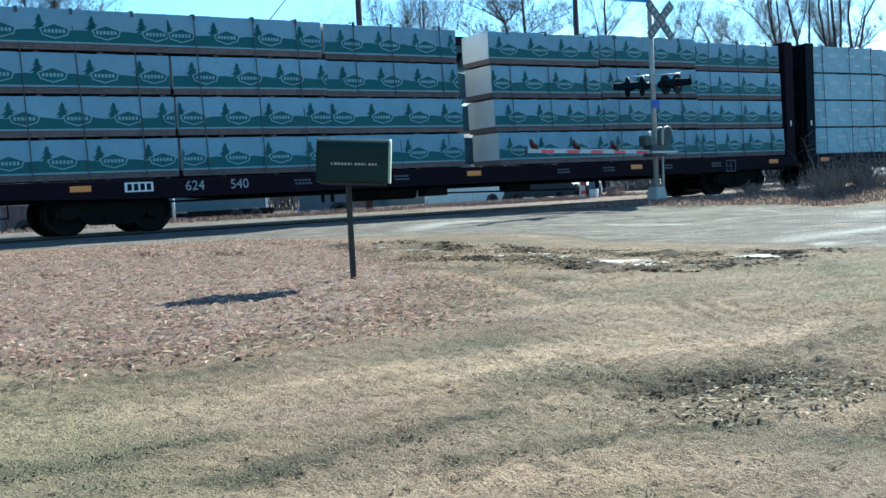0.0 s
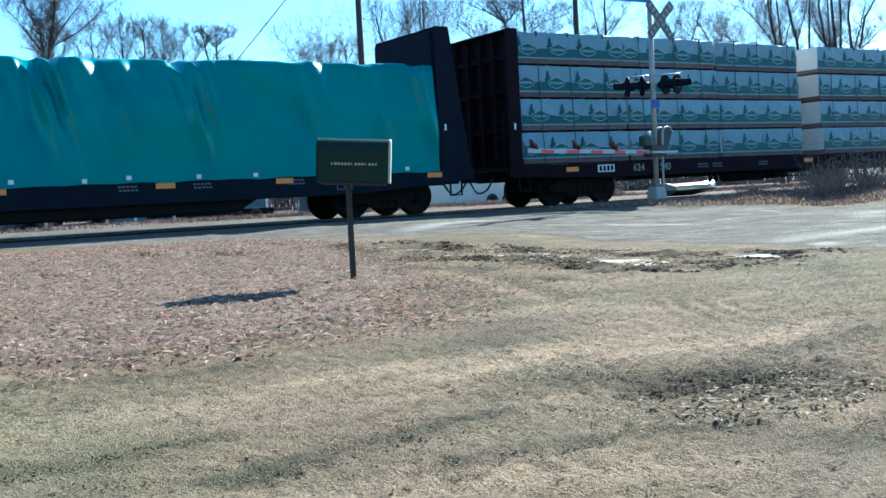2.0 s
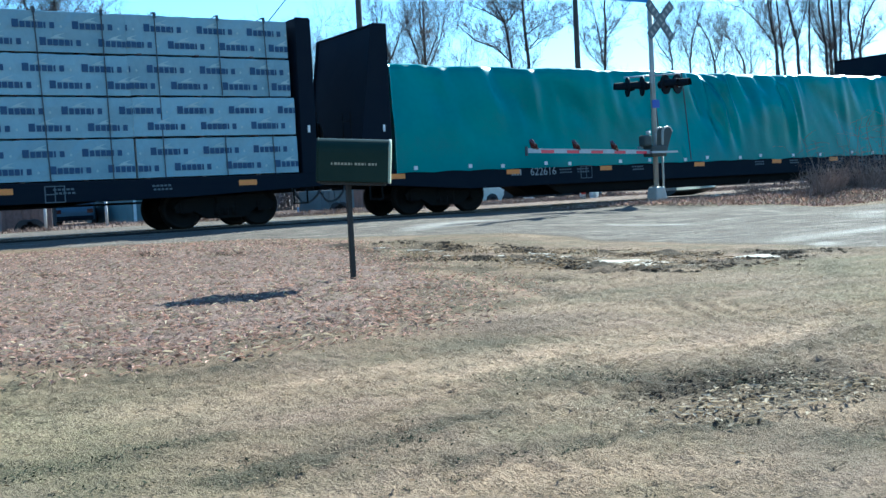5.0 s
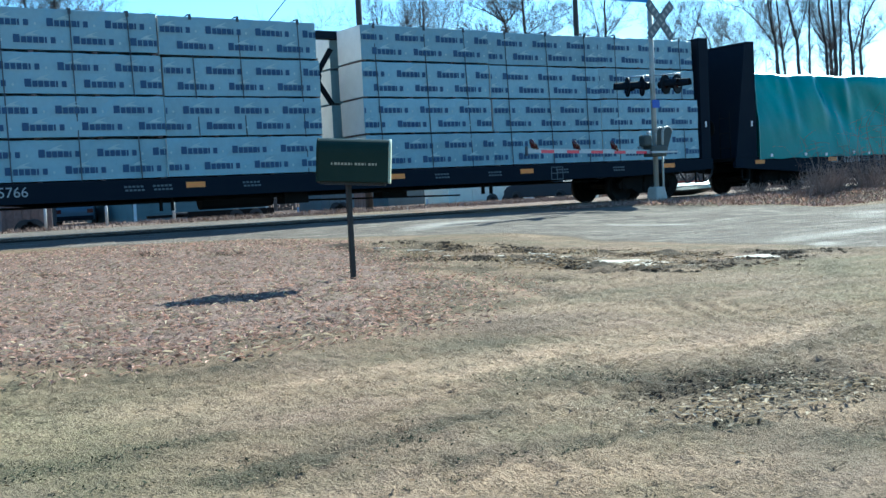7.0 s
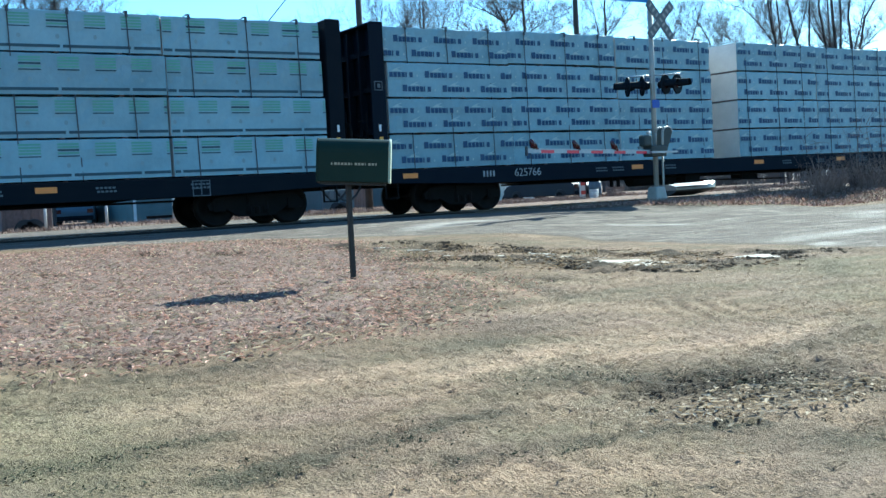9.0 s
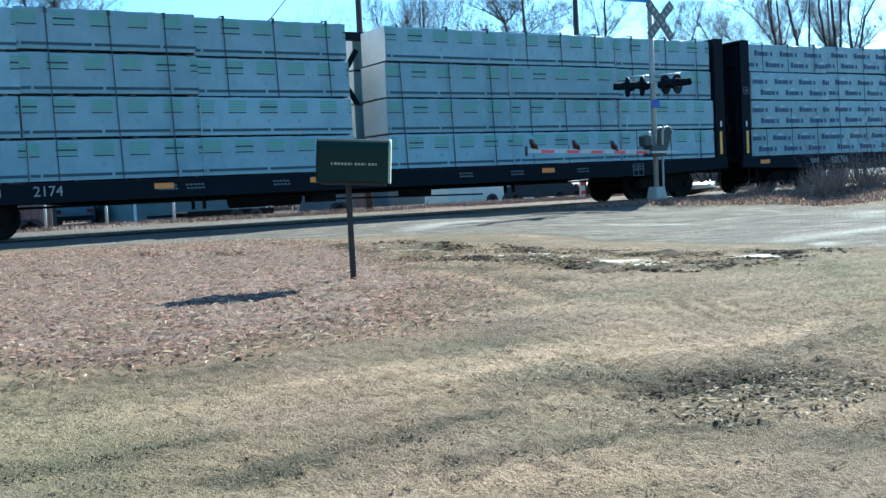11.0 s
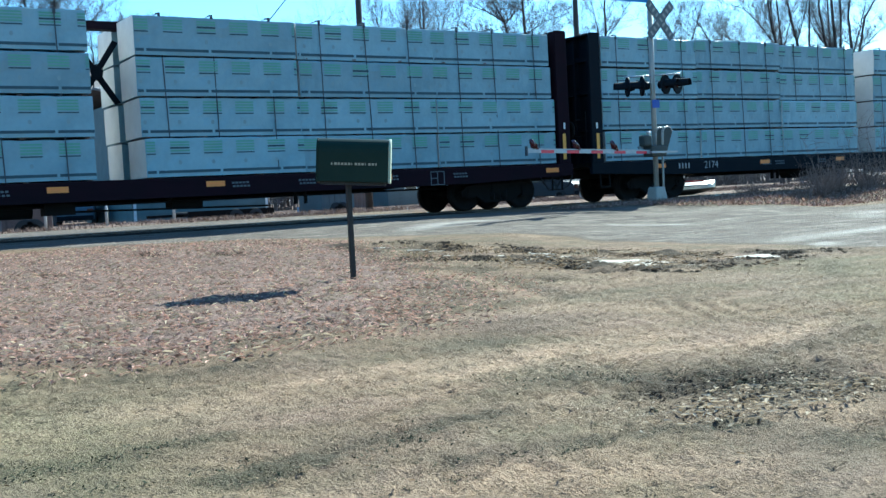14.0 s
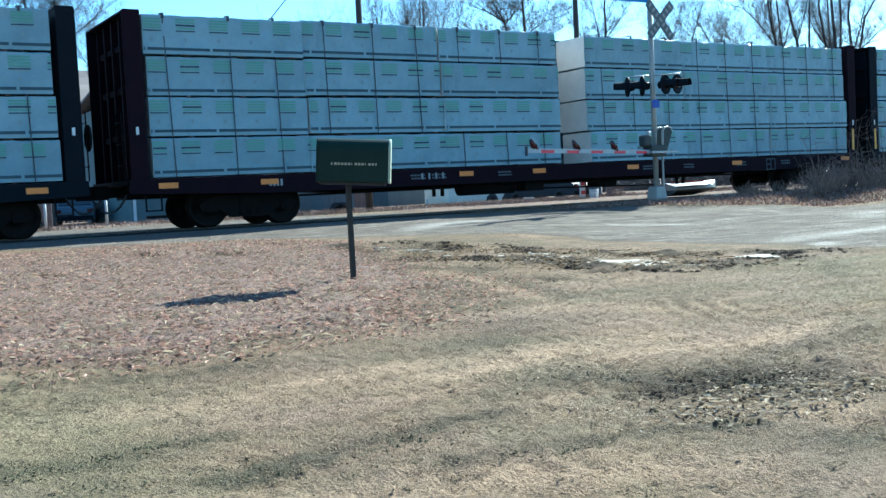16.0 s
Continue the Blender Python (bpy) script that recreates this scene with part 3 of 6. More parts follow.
def wheelset_mesh():
    bm = bmesh.new()
    for s in (-1, 1):
        prof = [(0.03, 0.70), (0.12, 0.70), (0.14, 0.735), (0.33, 0.745), (0.36, 0.705), (0.485, 0.70), (0.485, 0.725), (0.457, 0.745), (0.455, 0.835), (0.38, 0.84),
                (0.35, 0.80), (0.16, 0.79), (0.12, 0.86), (0.075, 0.98), (0.03, 0.98)]
        lathe([(r, s * y) for r, y in prof], 28, bm)
    cyl((0, -0.7, 0), (0, 0.7, 0), 0.085, n=12, bm=bm)
    return bm


def truck_mesh():
    bm = bmesh.new()
    for s in (-1, 1):
        y0, y1 = s * 0.92, s * 1.06
        prism([(-1.12, 0.36), (-1.16, 0.5), (-0.98, 0.64), (-0.55, 0.7), (0.55, 0.7), (0.98, 0.64), (1.16, 0.5), (1.12, 0.36), (0.75, 0.4), (0.42, 0.2), (-0.42, 0.2), (-0.75, 0.4)], "y", y0, y1, bm)
        for x in (-0.89, 0.89):
            box(x - 0.14, x + 0.14, s * 0.9, s * 1.1, 0.34, 0.57, bm)
            cyl((x, s * 1.06, 0.457), (x, s * 1.12, 0.457), 0.09, n=10, bm=bm)
        for x in (-0.2, 0.0, 0.2):
            cyl((x, s * 1.03, 0.26), (x, s * 1.03, 0.52), 0.075, n=10, bm=bm)
    box(-0.22, 0.22, -1.1, 1.1, 0.42, 0.68, bm)
    cyl((0, 0, 0.6), (0, 0, 0.8), 0.25, n=16, bm=bm)
    for x in (-0.42, 0.42):
        box(x - 0.05, x + 0.05, -0.95, 0.95, 0.3, 0.42, bm)
    return bm


def coupler_mesh(s):
    bm = bmesh.new()
    box(s * 0.0, s * 0.62, -0.09, 0.09, 0.76, 0.98, bm)
    prism([(s * 0.55, -0.16), (s * 0.85, -0.2), (s * 0.93, -0.08), (s * 0.78, 0.02), (s * 0.93, 0.12), (s * 0.88, 0.2), (s * 0.55, 0.15)], "z", 0.72, 1.02, bm)
    return bm


def hose_mesh(s):
    pts = [Vector((s * (0.1 + 0.75 * k / 8), -0.32 - 0.05 * math.sin(k), 0.85 - 0.42 * math.sin(math.pi * 0.93 * k / 8) ** 0.8)) for k in range(9)]
    bm = bmesh.new()
    rings = []
    for k, p in enumerate(pts):
        d = (pts[min(k + 1, 8)] - pts[max(k - 1, 0)]).normalized()
        u = d.orthogonal().normalized()
        w = d.cross(u)
        rings.append([bm.verts.new(p + (u * math.cos(a) + w * math.sin(a)) * 0.028) for a in (2 * math.pi * q / 7 for q in range(7))])
    for a, b in zip(rings, rings[1:]):
        for q in range(7):
            bm.faces.new((a[q], a[(q + 1) % 7], b[(q + 1) % 7], b[q])).smooth = True
    return bm


# -- lumber packs and their prints --
PACK_L, PACK_H, PACK_W = 3.655, TIER - 0.05, 1.2


def pack_mesh(kind, seed):
    """A wrapped pack: rounded edges, bulging wrap; bare boards show under the wrap of the logo packs."""
    rs = random.Random(seed)
    bm = bmesh.new()
    n, z0 = 20, (0.13 if kind == "logo" else 0.0)
    ring = [(0.0, z0), (0.0, PACK_H * 0.25 + z0 * 0.7), (0.0, PACK_H * 0.5), (0.0, PACK_H * 0.75), (0.004, PACK_H - 0.02), (0.02, PACK_H), (PACK_W - 0.02, PACK_H), (PACK_W, PACK_H - 0.02), (PACK_W, z0)]
    rows = []
    for i in range(n + 1):
        x = -PACK_L / 2 + PACK_L * i / n
        end = 0.012 if i in (0, n) else 0.0
        rows.append([bm.verts.new((x, y + end + (rs.uniform(-0.004, 0.014) if k < 5 else 0), z + (rs.uniform(-0.008, 0.006) if k in (4, 5, 6) else 0))) for k, (y, z) in enumerate(ring)])
    m = len(ring)
    for a, b in zip(rows, rows[1:]):
        for k in range(m):
            j = (k + 1) % m
            f = bm.faces.new((a[k], b[k], b[j], a[j]))
            f.material_index = 0
    # ends get the bright wrap, the sides the one tinted as shade
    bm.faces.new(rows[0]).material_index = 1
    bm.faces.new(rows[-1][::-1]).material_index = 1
    for f in bm.faces:
        f.smooth = False
    me = bpy.data.meshes.new("lumber_pack")
    bmesh.ops.recalc_face_normals(bm, faces=bm.faces[:])
    bm.to_mesh(me)
    bm.free()
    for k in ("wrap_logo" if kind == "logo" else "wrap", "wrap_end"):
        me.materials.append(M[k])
    return me


def boards_mesh():
    """The bare rows of boards under the wrap, grooved between the rows."""
    pts = []
    for r in range(3):
        pts += [(0.014, 0.004 + r * 0.042), (0.008, 0.008 + r * 0.042), (0.008, 0.038 + r * 0.042), (0.014, 0.042 + r * 0.042), (0.024, 0.044 + r * 0.042)]
    pts += [(PACK_W - 0.01, 0.129), (PACK_W - 0.01, 0.004)]
    return prism(pts, "x", -PACK_L / 2 + 0.01, PACK_L / 2 - 0.01)


def print_mesh(kind, seed):
    """Marks printed on the near side of the wrap, a hair proud of it."""
    rs = random.Random(seed)
    verts, faces, index = [], [], []
    mats = {"logo": ["green_ink", "pale_ink"], "bars": ["lime_ink", "slate_ink", "faint_ink"], "blocks": ["blue_ink", "grey_ink"], "faint": ["grey_ink", "slate_ink"]}[kind]

    def poly(pts, m, lift=0):
        pts = [(min(max(x, -PACK_L / 2 + 0.01), PACK_L / 2 - 0.01), z) for x, z in pts]
        xs = [p[0] for p in pts]
        if max(xs) - min(xs) < 0.004:
            return
        k = len(verts)
        verts.extend((x, -0.0065 - 0.0015 * lift, z) for x, z in pts)
        faces.append(list(range(k, k + len(pts))))
        index.append(m)

    def bar(x, z, w, h, m, lift=0):
        poly([(x, z), (x + w, z), (x + w, z + h), (x, z + h)], m, lift)
    x = -PACK_L / 2 - rs.uniform(0, 0.9)
    if kind == "logo":
        bar(-PACK_L / 2, 0.135, PACK_L, 0.03, 1)
        top, k = 0.385, 0
        pts = []
        while -PACK_L / 2 + k * 0.13 < PACK_L / 2:
            pts.append((-PACK_L / 2 + k * 0.13, top + 0.02 * math.sin(k * 0.9 + seed) + rs.uniform(-0.008, 0.008)))
            k += 1
        for (xa, za), (xb, zb) in zip(pts, pts[1:] + [(PACK_L / 2, top)]):
            poly([(xa, 0.165), (xb, 0.165), (xb, zb), (xa, za)], 0)
        while x < PACK_L / 2:
            c = x + 0.46
            t = c - 0.29
            for z, w, o in ((0.38, 0.15, 0.03), (0.435, 0.13, -0.02), (0.49, 0.1, 0.02), (0.55, 0.075, -0.015), (0.61, 0.05, 0.0)):
                poly([(t - w + o, z), (t + w + o, z + 0.02), (t + w * 0.3, z + 0.085), (t - w * 0.25, z + 0.085)], 0, 1)
            poly([(c - 0.3, 0.42), (c - 0.25, 0.29), (c, 0.215), (c + 0.25, 0.29), (c + 0.3, 0.42), (c, 0.535)], 1, 2)
            poly([(c - 0.265, 0.41), (c - 0.23, 0.305), (c, 0.24), (c + 0.23, 0.305), (c + 0.265, 0.41), (c, 0.51)], 0, 3)
            for q in range(6):
                bar(c - 0.21 + q * 0.072, 0.335, 0.05, 0.07, 1, 4)
            x += 1.02
    elif kind == "bars":
        while x < PACK_L / 2:
            for k, (z, m) in enumerate(((0.71, 0), (0.65, 0), (0.59, 1 if rs.random() < 0.4 else 0), (0.53, 0), (0.475, 1))):
                bar(x, z, 0.42, 0.038 if k < 4 else 0.024, m)
            poly([(x + 0.2 + 0.04 * math.cos(a), 0.3 + 0.05 * math.sin(a)) for a in (k * math.pi / 4 for k in range(8))], 2)
            x += 0.74
        x = -PACK_L / 2 + rs.uniform(0.0, 0.3)
        bar(-PACK_L / 2, 0.075, x + PACK_L / 2 - 0.05, 0.06, 1)
        while x < PACK_L / 2:
            bar(x, 0.075, 1.36, 0.06, 1)
            x += 1.42
    elif kind == "blocks":
        for z0, off in ((0.47, 0.0), (0.13, 0.5)):
            xx = x + off
            while xx < PACK_L / 2:
                bar(xx, z0, 0.125, 0.16, 0)
                for q in range(6):
                    bar(xx + 0.15 + 0.112 * q, z0, 0.094 if q != 4 else 0.04, 0.122, 0)
                poly([(xx + 0.2, z0 + 0.14), (xx + 0.52, z0 + 0.15), (xx + 0.36, z0 + 0.19), (xx + 0.5, z0 + 0.26), (xx + 0.3, z0 + 0.2)], 1)
                poly([(xx + 0.93 + 0.025 * math.cos(a), z0 + 0.04 + 0.03 * math.sin(a)) for a in (k * math.pi / 3 for k in range(6))], 1)
                xx += 1.15
    else:
        while x < PACK_L / 2:
            bar(x, 0.48, 0.42, 0.09, 0)
            bar(x + 0.4, 0.2, 0.3, 0.06, 0)
            x += 0.9
    return mesh_of("print", verts, faces, [M[m] for m in mats], index)


def add_bulkhead(car, s, half, thick, top, flare, paint):
    """End wall: outer sheet with side plates, ribs, girts and a cap. Local x = 0 is the load side, it grows towards s."""
    t, lo = 1.44, DECK + 0.002
    wall = part("bulkhead", prism([(-t, lo), (t, lo), (t, top - 0.03), (-t, top - 0.03)], "x", 0.0, s * 0.05), paint, car, at=pose(s * half, 0, 0))
    for g in (-1, 1):
        pts = [(0, lo), (s * (thick + flare), lo), (s * thick, top - 0.04), (s * (thick - 0.04), top), (0, top)]
        plate = part("side_plate", prism(pts, "y", g * t, g * (t + 0.045)), paint, wall, bevel=0.008)
    for k in range(5):
        y = -t + 0.24 + (2 * t - 0.48) * k / 4
        pts = [(s * 0.05, lo), (s * (thick * 0.6 + flare), lo), (s * thick * 0.55, top - 0.06), (s * 0.05, top - 0.06)]
        part("rib", prism(pts, "y", y - 0.05, y + 0.05), paint, wall)
    for z in (DECK + 0.9, DECK + 1.9, DECK + 2.8):
        a, b = sorted((s * 0.05, s * thick * 0.45))
        part("girt", box(a, b, -t, t, z, z + 0.12), paint, wall)
    if flare:
        pts = [(s * (thick + flare - 0.09), lo), (s * (thick + flare - 0.05), lo), (s * (thick - 0.05), top - 0.06), (s * (thick - 0.09), top - 0.06)]
        part("outer_sheet", prism(pts, "y", -t + 0.004, t - 0.004), paint, wall)
    a, b = sorted((0.0, s * (thick - 0.02)))
    part("cap", box(a, b, -t + 0.004, t - 0.004, top - 0.055, top - 0.02), paint, wall)
    return wall


def text_on(car, words, x, z, size, material, name="number"):
    cu = bpy.data.curves.new(name, "FONT")
    cu.body, cu.size, cu.extrude, cu.align_x = words, size, 0.002, "CENTER"
    cu.materials.append(material)
    ob = new(name, cu)
    ob.parent = car
    ob.matrix_basis = pose(x, -1.515, z, 90)
    return ob


# where the tarpaulin falls slack: along the car, run, length, depth, lowest share of the height
SLACK = ((-0.4, 0.6, 0.7, 0.62, 0.4), (0.75, 0.3, 0.5, 0.25, 0.5), (1.75, 0.45, 0.5, 0.42, 0.62), (2.6, 0.35, 0.6, 0.34, 0.7), (6.9, 0.4, 0.8, 0.2, 0.5), (-7.6, 0.5, 0.7, 0.2, 0.2))


def tarp_mesh(x0, x1, top, seed):
    """A sheet pulled over the load: sagging sides, creases running down from the pinched top edge, scalloped hem."""
    nu, hem = 420, 1.06
    prof = [(-1.535, hem)] + [(-1.535 + 0.085 * k / 14, hem + (top - hem) * k / 14) for k in range(1, 14)] + [(-1.43, top - 0.05), (-1.36, top), (-0.7, top + 0.05), (0, top + 0.08), (0.7, top + 0.05), (1.36, top), (1.43, top - 0.05)] + [(1.46, top - 0.8), (1.5, 1.9), (1.5, hem)]
    folds = [(x0 + (x1 - x0) * a, w, d) for a, w, d in ((0.07, 0.6, 0.02), (0.2, 0.7, 0.025), (0.33, 0.5, 0.02), (0.44, 0.3, 0.03), (0.545, 0.32, 0.17), (0.565, 0.16, 0.12), (0.62, 0.4, 0.03), (0.69, 0.3, 0.15), (0.71, 0.15, 0.08), (0.82, 0.5, 0.03), (0.91, 0.3, 0.04), (0.975, 0.25, 0.09))]
    verts, faces = [], []
    for i in range(nu + 1):
        x = x0 + (x1 - x0) * i / nu
        for k, (y, z) in enumerate(prof):
            h = (z - hem) / (top - hem)
            d = 0.16 * noise.noise((x * 0.3 + z * 0.2, z * 0.4, seed)) + 0.06 * noise.noise((x * 1.3 + z, z * 0.8, seed + 9)) + 0.018 * noise.noise((x * 4.0 + z * 2.5, z * 1.6, seed + 4))
            dz = 0.0
            for c, w, a in folds:
                # creases fan out from the top edge and drift forward as they fall
                u = x - c - (1 - h) * 0.55
                g = math.exp(-(u / (w * (0.5 + 1.2 * (1 - h)))) ** 2)
                d -= 1.4 * a * g * (0.2 + 0.8 * h) * math.cos(u * 9.0)
                dz -= 2.0 * a * math.exp(-((x - c) / (0.55 * w)) ** 2)
            d *= min(1.0, 2.2 * min(h, 1.0))
            # pockets where the sheet caves in behind the top edge
            for c, w, a in ((0.548, 0.2, 0.14), (0.535, 0.09, 0.08), (0.575, 0.1, 0.07), (0.693, 0.14, 0.1), (0.71, 0.07, 0.06), (0.73, 0.06, 0.05)):
                u = x - (x0 + (x1 - x0) * c) - (1 - h) * 0.5
                d += a * math.exp(-(u / w) ** 2) * min(1.0, max(0.0, (h - 0.62) / 0.36)) ** 1.3
            for c, run, back, a, low in SLACK:
                u = x - c - (1 - h) * 0.9
                if u > 0:
                    ramp = min(1.0, u / run)
                    d += a * ramp * ramp * (3 - 2 * ramp) * math.exp(-max(0.0, u - run) / back) * min(1.0, max(0.0, (h - low) / (1 - low)))
            sgn = -1 if y < 0 else 1
            side = abs(y) > 1.3
            zz = z + (dz * h + 0.03 * noise.noise((x * 0.8, 3.3, seed)) * h)
            if k == 0:
                zz = hem - 0.04 + 0.02 * abs(math.sin((x - x0) * math.pi / 1.05)) + 0.02 * noise.noise((x, 1, 2))
            zz = zz if abs(y) > 1.3 else z + 0.25 * (zz - z)
            verts.append((x, y + (sgn * -d if side else 0), zz))
    m = len(prof)
    for i in range(nu):
        for k in range(m - 1):
            a = i * m + k
            faces.append((a, a + 1, a + 1 + m, a + m))
    faces.append(list(range(m)))
    faces.append(list(range(nu * m, nu * m + m))[::-1])
    me = mesh_of("tarpaulin", verts, faces, [M["tarp"]])
    for p in me.polygons:
        p.use_smooth = True
    return me


CARS = []
SEEDS = random.Random(7)


def build_car(x0, paint, load, label, stickers, half=11.58, thick=0.38, flare=0.0, belly=0.64, numbers=(), marks=(), boxes=(), yellow=(), inset=2.35, rake=0.012, stencils=(-5.2, -4.6, -2.6, 2.4, 4.0, 6.2, 8.2)):
    """One lumber flatcar with its strapped load; the origin is on the rail under the car's middle."""
    car = thing("lumber_flatcar", label, "railway car", "cars of the freight train", pose(x0, TRACK_Y, 0))
    paint = M[paint]
    end = half + thick + flare + 0.05
    bm = box(-end, end, -1.48, 1.48, DECK - 0.1, DECK - 0.005)
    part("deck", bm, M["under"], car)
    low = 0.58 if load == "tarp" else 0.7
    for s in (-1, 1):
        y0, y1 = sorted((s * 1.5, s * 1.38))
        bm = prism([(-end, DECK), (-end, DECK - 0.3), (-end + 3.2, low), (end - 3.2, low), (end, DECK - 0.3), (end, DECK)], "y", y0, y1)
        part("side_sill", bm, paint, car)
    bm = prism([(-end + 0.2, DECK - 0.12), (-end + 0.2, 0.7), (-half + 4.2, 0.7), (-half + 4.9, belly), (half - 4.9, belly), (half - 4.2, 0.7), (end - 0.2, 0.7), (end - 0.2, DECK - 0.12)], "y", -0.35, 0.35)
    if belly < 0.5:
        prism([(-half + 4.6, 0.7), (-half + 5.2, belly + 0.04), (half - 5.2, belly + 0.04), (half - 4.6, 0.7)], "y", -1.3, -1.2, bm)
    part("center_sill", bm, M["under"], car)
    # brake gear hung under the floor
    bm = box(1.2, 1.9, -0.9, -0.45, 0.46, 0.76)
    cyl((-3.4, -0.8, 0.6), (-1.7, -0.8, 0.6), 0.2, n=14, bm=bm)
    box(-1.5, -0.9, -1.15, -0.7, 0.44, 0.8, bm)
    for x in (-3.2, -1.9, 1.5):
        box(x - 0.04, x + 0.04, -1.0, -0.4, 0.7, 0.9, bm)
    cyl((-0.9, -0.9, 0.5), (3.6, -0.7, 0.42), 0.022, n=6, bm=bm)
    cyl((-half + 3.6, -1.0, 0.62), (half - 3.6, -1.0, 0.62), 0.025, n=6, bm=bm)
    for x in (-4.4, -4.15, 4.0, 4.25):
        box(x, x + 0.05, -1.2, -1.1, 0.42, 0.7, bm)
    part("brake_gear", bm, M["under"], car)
    # centre beam
    if load == "tarp":
        k, beam_top = -1, 3.3
    else:
        k, beam_top = 8, TOP + 0.02
    beam = part("center_beam", box(-half, half, -0.14, 0.14, beam_top - 0.18, beam_top), paint, car)
    post = shared("beam_post", lambda: box(-0.09, 0.09, -0.12, 0.12, DECK - 0.005, TOP - 0.16))
    for i in [q for q in range(k + 1) if q != k / 2]:
        part("post", post, paint, beam, at=pose(-half + 0.2 + (2 * half - 0.4) * i / k, 0, 0))
    # crossed braces in the gap between the two stacks
    if k > 0:
        for g in (-1, 1):
            name = "beam_brace_up" if g > 0 else "beam_brace_down"
            brace = shared(name, lambda: prism([(-g * 0.5, 2.85), (-g * 0.38, 2.8), (g * 0.5, 4.15), (g * 0.38, 4.2)], "y", -0.06 * g, -0.01 * g))
            part("brace", brace, paint, beam)
        plate = shared("brace_plate", lambda: prism([(0.14 * math.cos(a), 3.5 + 0.18 * math.sin(a)) for a in (q * math.pi / 4 for q in range(8))], "y", -0.085, -0.062))
        part("gusset", plate, paint, beam)
    top = TOP + 0.06 if load != "tarp" else TOP + 0.02
    for s in (-1, 1):
        bh = add_bulkhead(car, s, half, thick, top, flare, paint)
        bm = bmesh.new()
        for z in (DECK + 0.3, DECK + 0.75, DECK + 1.2):
            cyl((s * (thick + 0.12), -0.95, z), (s * (thick + 0.12), -1.35, z), 0.012, n=6, bm=bm)
        for y in (-0.95, -1.35):
            cyl((s * (thick + 0.1), y, DECK), (s * (thick + 0.1), y, DECK + 1.4), 0.014, n=6, bm=bm)
        part("ladder", bm, M["under"], bh, at=pose(flare * s, 0, 0))
        if s in yellow:
            part("yellow_stripe", box(-0.05, 0.05, -0.006, 0.0, 0, 0.68), M["yellow"], bh, "yellow stripe", at=pose(s * 0.18, -1.487, DECK + 0.12))
        if s > 0 and load != "tarp":
            bw = part("brake_wheel", shared("brake_wheel", lambda: lathe([(0.235, -0.015), (0.27, -0.02), (0.285, 0.0), (0.27, 0.02), (0.235, 0.015)], 22)), M["under"], bh, at=pose(thick + 0.16 + flare, -1.22, 2.0, 0, 0, 90))
            part("spoke", shared("spokes", lambda: box(-0.24, 0.24, -0.01, 0.01, -0.02, 0.02, box(-0.02, 0.02, -0.01, 0.01, -0.24, -0.02, box(-0.02, 0.02, -0.01, 0.01, 0.02, 0.24)))), M["under"], car, at=pose(half + thick + 0.16 + flare, -1.22, 2.0, 0, 0, 90))
        part("placard", shared("placard", lambda: box(-0.03, 0.03, -0.004, 0, -0.08, 0.08)), M["white"], car, "small white placard", at=pose(s * (half + 0.2), -1.487, 2.12))
        if s < 0 and load == "blocks":
            sq = box(-0.11, 0.11, -0.004, 0, 0.09, 0.11, box(-0.11, 0.11, -0.004, 0, -0.11, -0.09, box(-0.11, -0.09, -0.004, 0, -0.09, 0.09, box(0.09, 0.11, -0.004, 0, -0.09, 0.09, box(-0.03, 0.05, -0.004, 0, -0.05, 0.05)))))
            part("stencil", sq, M["dim"], car, "faded square stencil", at=pose(s * (half + 0.19), -1.487, 3.12))
        part("coupler", coupler_mesh(s), M["under"], car, at=pose(s * (end - 0.45), 0, 0))
        part("cut_lever", cyl((0, -0.2, 0.95), (0, -1.3, 0.95), 0.016, n=6), M["under"], car, at=pose(s * (end - 0.25), 0, 0))
        part("air_hose", hose_mesh(s), M["strap"], car, at=pose(s * (end - 0.35), 0, 0))
        truck = part("truck", shared("truck", truck_mesh), M["under"], car, "cast truck with two axles, blackened as under-car shade", at=pose(s * (half - inset) + (0.6 if s > 0 and load != "tarp" else 0.45 if s < 0 and load == "tarp" else 0), 0, 0))
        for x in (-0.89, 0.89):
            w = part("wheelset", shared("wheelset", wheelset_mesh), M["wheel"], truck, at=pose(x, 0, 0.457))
            w["axle"] = x
        part("side_step", box(-0.18, 0.18, -0.03, 0.03, 0.42, 0.45, box(0.15, 0.18, -0.02, 0.02, 0.42, 0.85, box(-0.18, -0.15, -0.02, 0.02, 0.42, 0.85))), M["under"], car, at=pose(s * (end - 0.5), -1.42, 0))
    if load == "tarp":
        part("tarpaulin", tarp_mesh(-half + 0.06, half - 0.06, 3.67, 4.0), M["tarp"], car, "creased green tarpaulin over the load")
        clip = shared("clip", lambda: box(-0.05, 0.05, -0.02, 0.0, 0, 0.09))
        for x in (-9.7, -8.1, -7.1, -5.7, -4.9, -3.1, -2.0, -0.6, 0.3, 1.7, 2.6, 4.1, 5.4, 7.0, 8.1, 9.3):
            part("clip", clip, M["white"], car, at=pose(x, -1.53, DECK - 0.03 + 0.02 * math.sin(x * 3)))
        for x in (-1.75, -0.6):
            part("strap", prism([(-0.14, 3.64), (-0.11, 3.64), (0.155, DECK - 0.02), (0.125, DECK - 0.02)], "y", -1.64, -1.625), M["strap"], car, at=pose(x, 0, 0))
        part("wall_lining", box(-0.04, 0.04, -1.38, 1.38, DECK, TOP - 0.1), M["navy"], car, at=pose(half - 0.05, 0, 0))
    else:
        gap = half - 11.09
        settle = {(h, i): SEEDS.uniform(-0.014, 0.012) for h in (-1, 1) for i in range(3)}
